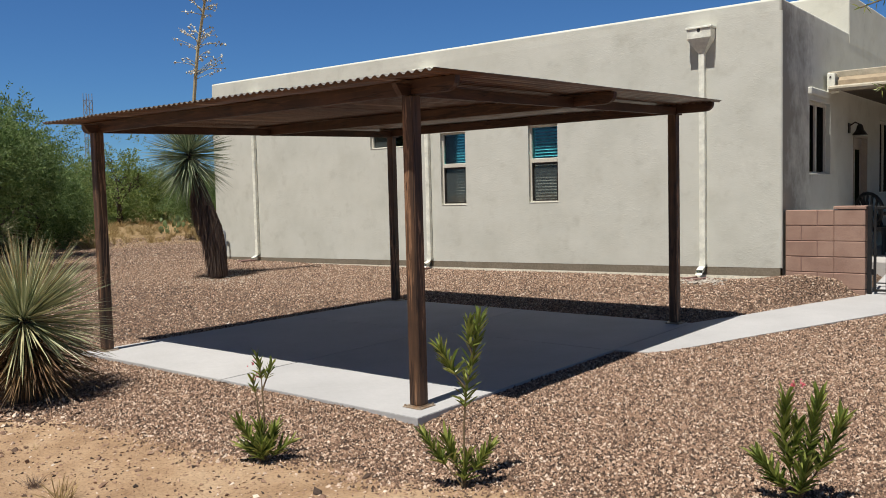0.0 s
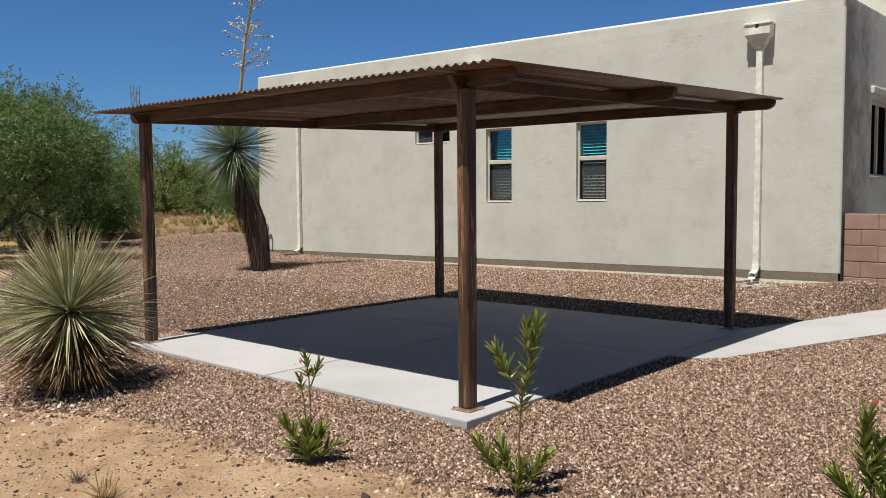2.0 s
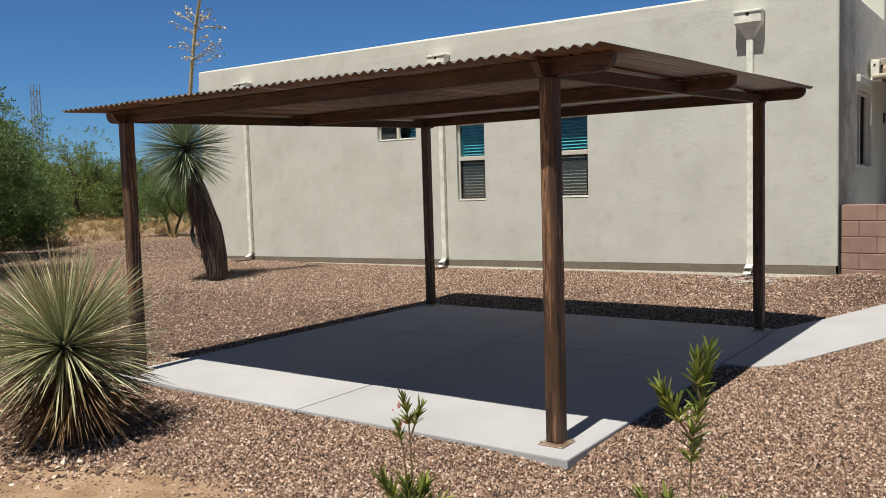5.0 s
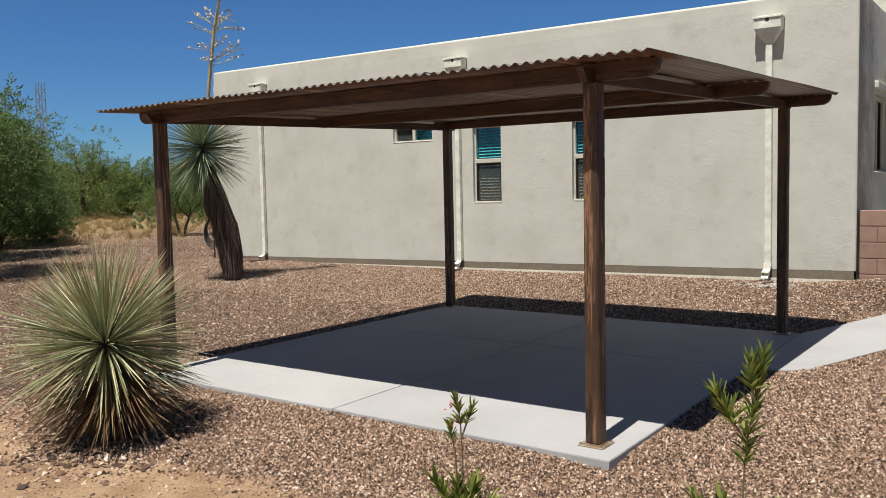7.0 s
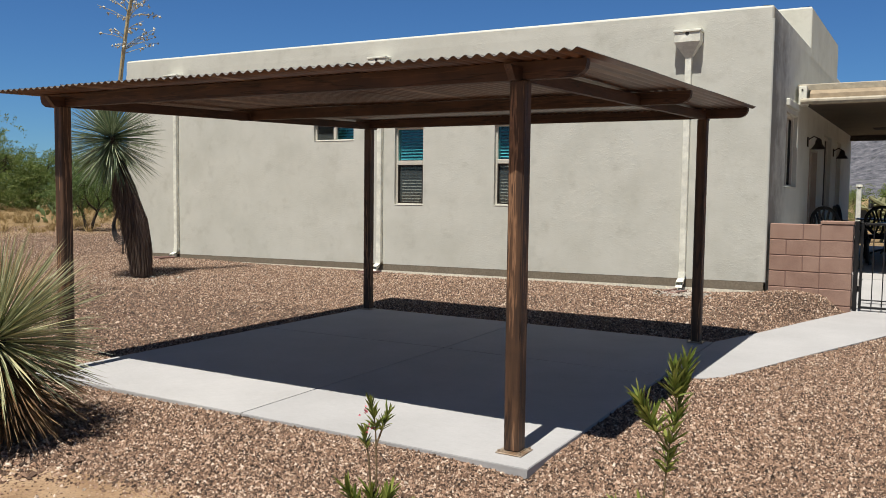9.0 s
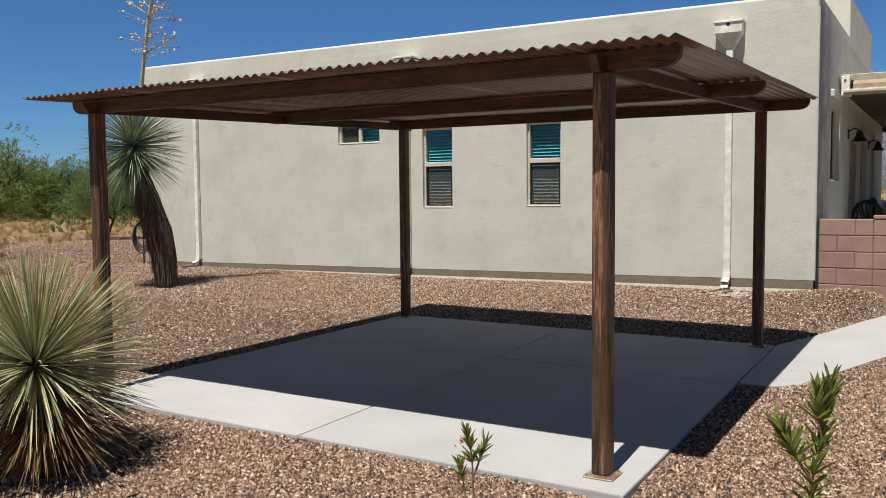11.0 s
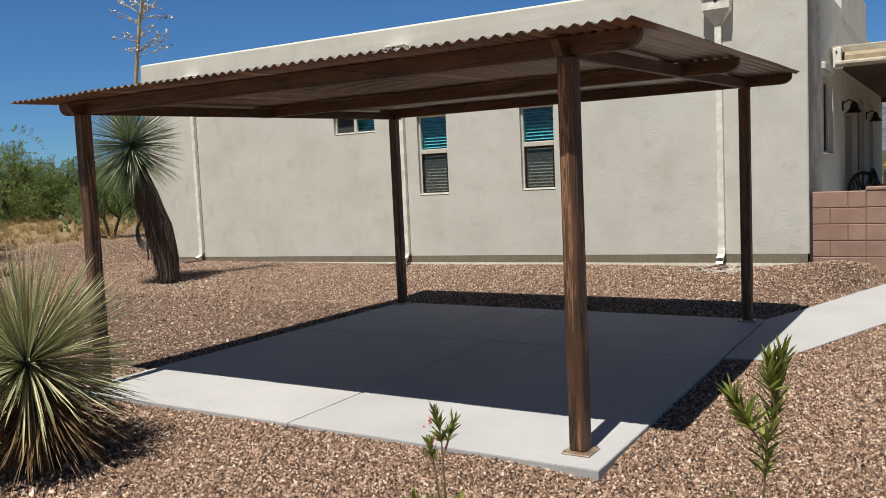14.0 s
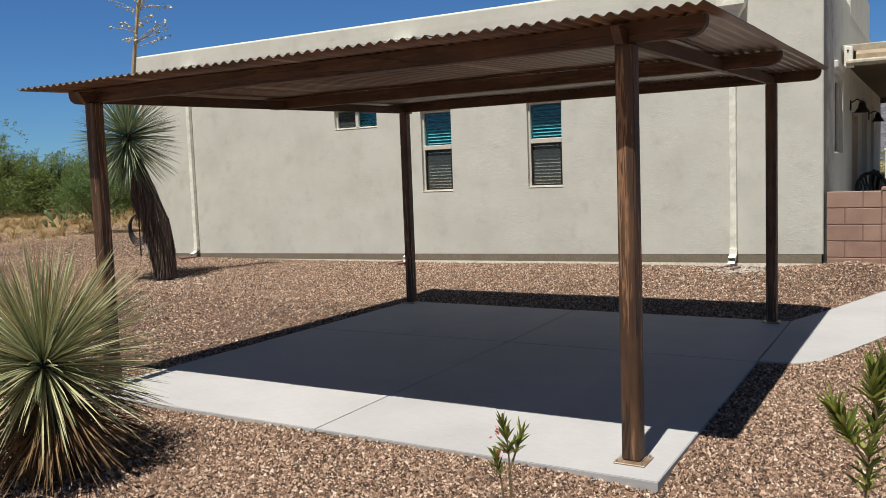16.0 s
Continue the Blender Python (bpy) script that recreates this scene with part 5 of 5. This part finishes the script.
# the near trees on the open side of the yard
mesquite("mesquite_tree", "spreading mesquite tree with feathery dark green crown", -18.6, 6.6, 3.7, 4.2, 31, 46000, M_MESQ, "near mesquite trees", 0.08, 4, 0.42)
mesquite("mesquite_tree", "mesquite tree with several dark trunks", -22.9, 9.3, 3.8, 4.6, 32, 50000, M_MESQ, "near mesquite trees", 0.085, 4, 0.4)
mesquite("mesquite_tree", "leafy mesquite at the edge of the desert", -28.5, 12.8, 3.3, 5.0, 33, 40000, M_MESQ, "near mesquite trees", 0.1, 3, 0.04)
mesquite("mesquite_tree", "lower mesquite between the larger ones", -26.6, 12.2, 3.1, 3.4, 35, 34000, M_MESQ, "near mesquite trees", 0.09, 3, 0.12)
mesquite("small_mesquite", "small dark mesquite at the edge of the gravel", -26.8, 18.8, 2.5, 2.6, 34, 14000, M_MESQ, "near mesquite trees", 0.075, 2, 0.3)


def thicket():
    """Rows of desert trees behind the dry grass, and behind the patio."""
    rng = np.random.default_rng(40)
    kinds = [mesquite("thicket_tree", "dense green desert tree in the far thicket", -58, 30, 4.6, 6.5, 41, 10500, M_THICKET, "far thicket trees", 0.17, 3, 0.02),
             mesquite("thicket_tree", "dense green desert tree in the far thicket", -62, 36, 5.2, 7.0, 42, 10500, M_THICKET, "far thicket trees", 0.17, 3, 0.02),
             mesquite("thicket_tree", "low green desert tree in the far thicket", -56, 42, 3.8, 6.0, 43, 9000, M_THICKET, "far thicket trees", 0.16, 3, 0.02)]
    spots = []
    for k in range(30):
        a = 28 + 47 * (k / 29) + rng.uniform(-1, 1)
        dist = rng.uniform(56, 74)
        spots.append((-1.5 - dist * math.sin(radians(a)), dist * math.cos(radians(a))))
    for x, y in spots:
        o = kinds[int(rng.integers(0, 3))]
        c = copy_thing(o, pose(x, y, 0.0, 0, 0, float(rng.uniform(0, 360))))
        s = float(rng.uniform(0.85, 1.15))
        c.scale = (s, s, s)
    for x, y, s in ((1.5, 46, 0.75), (5.0, 44, 1.0), (-3.2, 54, 0.6), (9, 50, 1.2), (3.4, 52, 1.0), (-7, 60, 0.6), (-0.5, 50, 0.6), (13, 46, 1.1), (17, 52, 1.2), (6.5, 38, 0.8), (-1.2, 41, 0.8), (1.2, 39, 1.05), (3.2, 40, 1.2), (-3.0, 47, 0.62)):
        c = copy_thing(kinds[int(rng.integers(0, 3))], pose(x, y, 0.0, 0, 0, float(rng.uniform(0, 360))))
        c.scale = (s, s, s)


thicket()


def yard_tree():
    """A tree beside the yard whose thin leafy twigs hang towards the walkway."""
    rng = np.random.default_rng(51)
    x, y = 0.75, 5.0
    t = tagged(empty("willow_tree", x, y, float(rise(x, y)) - 0.03), "slender desert willow with hanging leafy twigs", "tree")
    part("trunk", tubed([(0, 0, 0), (0.05, 0, 0.9), (-0.05, -0.02, 1.9), (-0.2, -0.08, 2.9)], [0.06, 0.05, 0.04, 0.02], 8), M_BARK, t)
    for pts, n in (([(-0.03, -0.02, 1.8), (-0.7, -0.3, 2.5), (-1.3, -0.7, 2.33), (-1.72, -0.93, 2.17)], 70), ([(0.04, 0, 1.2), (-0.6, -0.3, 1.95), (-1.15, -0.65, 1.97), (-1.65, -0.93, 1.83)], 120), ([(-0.2, -0.08, 2.9), (0.2, 0.3, 3.3), (0.6, 0.5, 3.4)], 80), ([(0, 0, 1.9), (0.5, -0.2, 2.4), (0.9, -0.2, 2.7)], 80)):
        part("limb", tubed(pts, [0.014, 0.009, 0.006, 0.003][:len(pts)], 6), M_STEM, t)
        s = rng.uniform(0.55, 1, n) * (len(pts) - 1)
        i = np.minimum(s.astype(int), len(pts) - 2)
        p = np.array(pts)
        base = p[i] + (p[i + 1] - p[i]) * (s - i)[:, None]
        part("foliage", leaves_np("foliage", base, rng.normal(size=(n, 3)) + np.array([-0.3, -0.1, -0.9]), rng.uniform(0.025, 0.05, n), 0.009, M_OLEANDER, rng), M_OLEANDER, t)


yard_tree()


def tuft(seed, n, h, material):
    rng = np.random.default_rng(seed)
    way = sphere_ways(n, 35, 88, rng)
    base = rng.normal(size=(n, 3)) * np.array([0.25, 0.25, 0]) * h * 0.5
    return blades_np("dry_grass", base, way, rng.uniform(0.5, 1.1, n) * h, 0.012 * h / 0.4, rng.uniform(0.0, 0.3, n), material, rng)


def dry_field():
    """Dry grass, low brush and prickly pears between the gravel and the thicket."""
    rng = np.random.default_rng(61)
    vs, fs, k = [], [], 0
    kinds = [tuft(62 + j, 40, 0.45, M_DRY) for j in range(3)]
    data = []
    for me in kinds:
        v = np.empty(len(me.vertices) * 3, np.float32)
        me.vertices.foreach_get("co", v)
        f = np.empty(len(me.loops), np.int32)
        me.loops.foreach_get("vertex_index", f)
        data.append((v.reshape(-1, 3), f.reshape(-1, 3)))
        bpy.data.meshes.remove(me)
    for j in range(1500):
        a = radians(rng.uniform(25, 80))
        dist = 26 + 36 * rng.uniform(0, 1) ** 0.8
        x, y = -1.5 - dist * math.sin(a), dist * math.cos(a)
        if x > -25.5 and y > 8:
            continue
        v, f = data[j % 3]
        s = rng.uniform(0.5, 1.4)
        c, n = math.cos(j), math.sin(j)
        w = np.stack([v[:, 0] * c - v[:, 1] * n, v[:, 0] * n + v[:, 1] * c, v[:, 2]], 1) * s
        vs.append(w + np.array([x, y, float(rise(x, y)) - 0.01]))
        fs.append(f + k)
        k += len(v)
    me = mesh_np("dry_grass", np.concatenate(vs), np.concatenate(fs), M_DRY)
    tagged(new("dry_grass", me), "clumps of dry yellow desert grass", "grass", kind="stuff")
    # prickly pears
    pad = bmesh.new()
    bmesh.ops.create_icosphere(pad, subdivisions=2, radius=1.0)
    for v in pad.verts:
        v.co = Vector((v.co.x * 0.13 * (0.8 + 0.2 * v.co.z), v.co.y * 0.025, 0.17 + v.co.z * 0.17))
    pm = bpy.data.meshes.new("pad")
    pad.to_mesh(pm)
    pad.free()
    pm.materials.append(M_PAD)
    for q in range(12):
        a = radians(rng.uniform(42, 66))
        dist = rng.uniform(36, 50)
        x, y = -1.5 - dist * math.sin(a), dist * math.cos(a)
        p = tagged(empty("prickly_pear", x, y, float(rise(x, y))), "prickly pear cactus in dry grass", "cactus", "prickly pears")
        for j in range(14):
            o = part("pad", pm, M_PAD, p)
            lv = j // 5
            o.matrix_basis = pose(float(rng.normal() * 0.35), float(rng.normal() * 0.35), 0.26 * lv, float(rng.normal() * 18), float(rng.normal() * 25), float(rng.uniform(0, 180))) @ Matrix.Scale(float(rng.uniform(0.6, 1.1)), 4)
    # far rosette by the trees
    for x, y, s in ((-25.2, 10.9, 1.0),):
        t = tagged(empty("agave_yucca", x, y, float(rise(x, y))), "pale spiky yucca below the mesquite trees", "yucca")
        part("stump", tubed([(0, 0, -0.05), (0, 0, 0.5)], [0.16, 0.14], 8), M_BARK, t)
        way = sphere_ways(420, -55, 88, rng)
        tagged(part("rosette", blades_np("rosette", np.array([0, 0, 0.62]) + way * 0.08, way, rng.uniform(0.5, 0.72, 420), 0.02, 0.08, M_SOTOL, rng), M_SOTOL, t), kind="stuff")


dry_field()


def dry_weeds():
    """Small dead weeds in the bare earth."""
    for k, (x, y, h, n) in enumerate(((-4.56, 2.19, 0.11, 60), (-4.22, 2.16, 0.18, 50), (-3.92, 2.95, 0.06, 16), (-5.2, 2.5, 0.06, 12), (-3.3, 2.75, 0.05, 12), (-4.9, 1.75, 0.07, 12), (-2.75, 2.9, 0.08, 18), (-3.0, 3.05, 0.05, 14))):
        me = tuft(80 + k, n, h, M_DRY if k % 2 else M_SKIRT)
        o = part("dead_weed", me, M_DRY)
        o.matrix_basis = pose(x, y, float(rise(x, y)) - 0.004)
        tagged(o, "small dead weed in bare earth", "weed", "dead weeds")


dry_weeds()

# ---------- loose stones ----------


def gravel():
    rng = np.random.default_rng(71)

    def scatter(n, x0, x1, y0, y1, smin, smax, name, label, keep, bias=1.0, half=True):
        x = rng.uniform(x0, x1, n)
        y = y0 + (y1 - y0) * rng.uniform(0, 1, n) ** bias
        ok = keep(x, y) & ~inside(SLAB, x, y) & ~inside(WALK, x, y) & ~((x > LEFT_X - 0.03) & (x < -2.6) & (y > 11.7)) & ~((x > -3.6) & (y > 11.74))
        x, y = x[ok], y[ok]
        s = smin + (smax - smin) * rng.uniform(0, 1, len(x)) ** 2.2
        c = np.stack([x, y, rise(x, y) + s * 0.22], 1)
        me = stones_np(name, c, s, M_STONE, rng, 0.85 if half else 0.72, half)
        tagged(new(name, me), label, "gravel", kind="stuff")

    def stony(x, y):
        return rng.uniform(0, 1, len(x)) > bare(x, y) * 1.15 - 0.03

    scatter(470000, -8.0, 0.5, 2.6, 8.6, 0.0045, 0.0125, "gravel", "loose brown and pinkish crushed stone", stony, 1.25)
    scatter(30000, -3.0, 1.0, 8.5, 11.75, 0.007, 0.014, "gate_gravel", "loose crushed stone beside the walkway", stony)
    scatter(110000, -16.5, -2.2, 8.3, 11.75, 0.007, 0.0145, "far_gravel", "loose crushed stone beside the house wall", stony)
    scatter(85000, -20, -7.9, 2.6, 11.5, 0.007, 0.016, "side_gravel", "loose crushed stone across the side yard", stony)
    scatter(70000, -31, -16, 8, 24, 0.01, 0.02, "yard_gravel", "loose crushed stone at the far side of the yard", stony)
    scatter(16000, -9, -1, 0.6, 3.6, 0.003, 0.012, "earth_pebbles", "small pebbles and clods on bare earth", lambda x, y: bare(x, y) > 0.4, 1.0, False)
    scatter(420, -9, -1, 0.8, 3.6, 0.012, 0.028, "earth_clods", "scattered stones and clods on bare earth", lambda x, y: bare(x, y) > 0.4, 1.0, False)
    scatter(2600, -7.3, -5.5, 2.35, 3.3, 0.009, 0.024, "planting_stones", "grey stones ringed round the round yucca", lambda x, y: np.hypot(x + 6.4, y - 3.0) < rng.uniform(0.35, 0.85, len(x)), 1.0, False)

    n = 240
    a, r = rng.uniform(0, 6.28, n), rng.uniform(0.15, 1.0, n)
    x, y = -12.55 + r * np.cos(a) * 1.2, 9.25 + r * np.sin(a) * 0.7
    sz = rng.uniform(0.006, 0.016, n)
    me = stones_np("pale_chips", np.stack([x, y, rise(x, y) + sz * 0.4], 1), sz, M_POD, rng)
    tagged(new("pale_chips", me), "pale caliche chips round the tall yucca", "gravel", kind="stuff")

    n = 130
    x, y = -4.55 + rng.normal(size=n) * 0.22, 11.2 + rng.normal(size=n) * 0.13
    sz = rng.uniform(0.012, 0.034, n)
    me = stones_np("washed_stones", np.stack([x, y, rise(x, y) + sz * 0.35], 1), sz, M_WASHED, rng)
    tagged(new("washed_stones", me), "pale grey stones washed out below a downspout", "stones", kind="stuff")


gravel()

# ---------- small things and the distance ----------


def hose_rack():
    h = tagged(empty("garden_hose", -16.13, 11.66, float(rise(-16.13, 11.66))), "dark garden hose coiled on a short stake by the wall corner", "garden hose")
    part("stake", tubed([(0, 0, -0.05), (0, 0, 0.86), (0.04, 0.03, 0.9)], 0.014, 8), M_BLACK, h)
    for k in range(5):
        r = 0.24 + 0.018 * k
        ring = [(0.55 * r * math.sin(a) * 0.7 + 0.008 * k, 0.55 * r * math.sin(a) * 0.7 - 0.02 - 0.012 * k, 0.84 - r + r * math.cos(a)) for a in [2 * math.pi * j / 22 for j in range(23)]]
        part("hose_coil", tubed(ring, 0.011, 6), M_HOSE, h)
    p = tagged(empty("standpipe", -15.57, WALL_Y - 0.12, 0.15), "grey bent standpipe beside the stucco wall", "pipe")
    part("riser", tubed([(0, 0, -0.05), (0, 0, 0.6), (-0.02, 0, 0.66), (-0.08, 0, 0.68), (-0.13, 0, 0.64)], 0.022, 8), M_STEEL, p)
    part("valve", tubed([(-0.13, 0, 0.66), (-0.13, 0, 0.56)], 0.03, 8), M_STEEL, p)


hose_rack()


def lattice_mast():
    t = tagged(empty("lattice_mast", -131.5, 71.2, 0), "far grey lattice communications mast", "mast")
    w = 0.55
    for sx, sy in ((-1, -1), (1, -1), (1, 1), (-1, 1)):
        part("mast_leg", tubed([(sx * w, sy * w, 0), (sx * w * 0.9, sy * w * 0.9, 19.5)], 0.06, 5), M_STEEL, t)
    for k in range(12):
        z = 0.6 + 1.5 * k
        b = bmesh.new()
        c = [(-w, -w), (w, -w), (w, w), (-w, w)]
        for (ax, ay), (cx, cy) in zip(c, c[1:] + c[:1]):
            tube(b, [(ax * 0.95, ay * 0.95, z), (cx * 0.95, cy * 0.95, z + 1.3)], 0.038, 4)
            tube(b, [(ax * 0.95, ay * 0.95, z + 1.3), (cx * 0.95, cy * 0.95, z + 1.3)], 0.038, 4)
        part("mast_bracing", b, M_STEEL, t)


lattice_mast()


def mountain():
    """A rocky range beyond the patio."""
    rng = np.random.default_rng(91)
    nx, ny = 140, 40
    az = np.radians(np.linspace(-14, 50, nx))
    d = np.linspace(1500, 2600, ny)
    A, D = np.meshgrid(az, d)
    up = smooth_step(1500, 2500, D)
    h = 225 * up * (0.75 + 0.25 * np.sin(A * 9 + 1))
    for k in range(1, 7):
        f = 2.0 ** k
        h = h + up * 45 / f ** 0.85 * np.sin(A * 7 * f + rng.uniform(0, 6)) * np.sin(D / 420 * f + rng.uniform(0, 6) + 3 * np.sin(A * 5 * f))
    h *= smooth_step(-14, -6, np.degrees(A))
    v = np.stack([D * np.sin(A), D * np.cos(A), h - 2], -1).reshape(-1, 3)
    i, j = np.meshgrid(np.arange(nx - 1), np.arange(ny - 1))
    a = (j * nx + i).ravel()
    me = mesh_np("mountain", v, np.stack([a, a + 1, a + nx + 1, a + nx], 1), M_ROCK)
    tagged(new("mountain", me), "grey rocky desert mountain range", "mountain", kind="structure")


mountain()


def cholla(x, y):
    rng = np.random.default_rng(95)
    t = tagged(empty("cholla", x, y, float(rise(x, y)) - 0.02), "branching tan cholla cactus", "cactus")
    b, tips = bmesh.new(), []
    limbs(b, Vector((0, 0, 0)), Vector((0, 0, 1)), 0.75, 0.11, 0, rng, tips)
    part("trunk", b, M_BARK, t)
    p0 = tips[0][0]
    for k in range(12):
        a = rng.uniform(0, 6.28)
        e = rng.uniform(0.0, 1.2)
        d = Vector((math.cos(a), math.sin(a), e)).normalized()
        p = p0 + Vector((0, 0, rng.uniform(-0.3, 0.3)))
        pts = [p]
        for j in range(4):
            d = (d + Vector(rng.normal(size=3) * 0.4)).normalized()
            pts.append(pts[-1] + d * 0.26)
        part("joint", tubed(pts, [0.06, 0.08, 0.08, 0.075, 0.04], 7), M_CHOLLA, t)
        for q in pts[2:]:
            dd = Vector(rng.normal(size=3)).normalized()
            part("joint", tubed([q, q + dd * 0.16, q + dd * 0.3], [0.05, 0.07, 0.03], 6), M_CHOLLA, t)


cholla(-2.95, 30.0)


def yard_cart():
    """A small yellow and black machine parked beyond the patio."""
    t = tagged(empty("yard_machine", -3.75, 42.0, 0.03, 20), "small yellow and black yard machine parked on gravel", "machine")
    part("body", boxed(-0.2, 0.75, -0.4, 0.4, 0.45, 0.95, 0.06), M_YELLOW, t)
    part("engine_hood", boxed(-1.2, -0.2, -0.42, 0.42, 0.4, 1.05, 0.08), M_BLACK, t)
    part("seat", boxed(-0.7, -0.35, -0.25, 0.25, 1.05, 1.45, 0.05), M_BLACK, t)
    for sx in (-0.9, 0.5):
        for sy in (-0.5, 0.5):
            part("wheel", tubed([(sx, sy - 0.09, 0.28), (sx, sy + 0.09, 0.28)], 0.28, 14), M_HOSE, t)


yard_cart()


def white_pillar():
    t = tagged(empty("white_pillar", -3.6, 25.2, 0.03), "white stucco pillar with a small lamp beyond the patio", "pillar")
    part("shaft", boxed(-0.06, 0.06, -0.06, 0.06, 0, 1.75, 0.01), M_CREAM, t)
    part("lamp_cap", tubed([(0, 0, 1.75), (0, 0, 1.78), (0, 0, 1.84)], [0.05, 0.09, 0.08], 10), M_CREAM, t)


white_pillar()


def leaning_timber():
    t = tagged(empty("leaning_timber", 0.3, 27.0, 0.03, 0), "pale timber posts leaning on a frame", "timber")
    part("prop", tubed([(-0.6, 0, 0.0), (0.7, 0, 1.5)], 0.07, 8), M_TIMBER, t)
    part("strut", tubed([(-0.4, 0.1, 0.1), (1.2, 0.1, 0.75)], 0.06, 8), M_TIMBER, t)


leaning_timber()
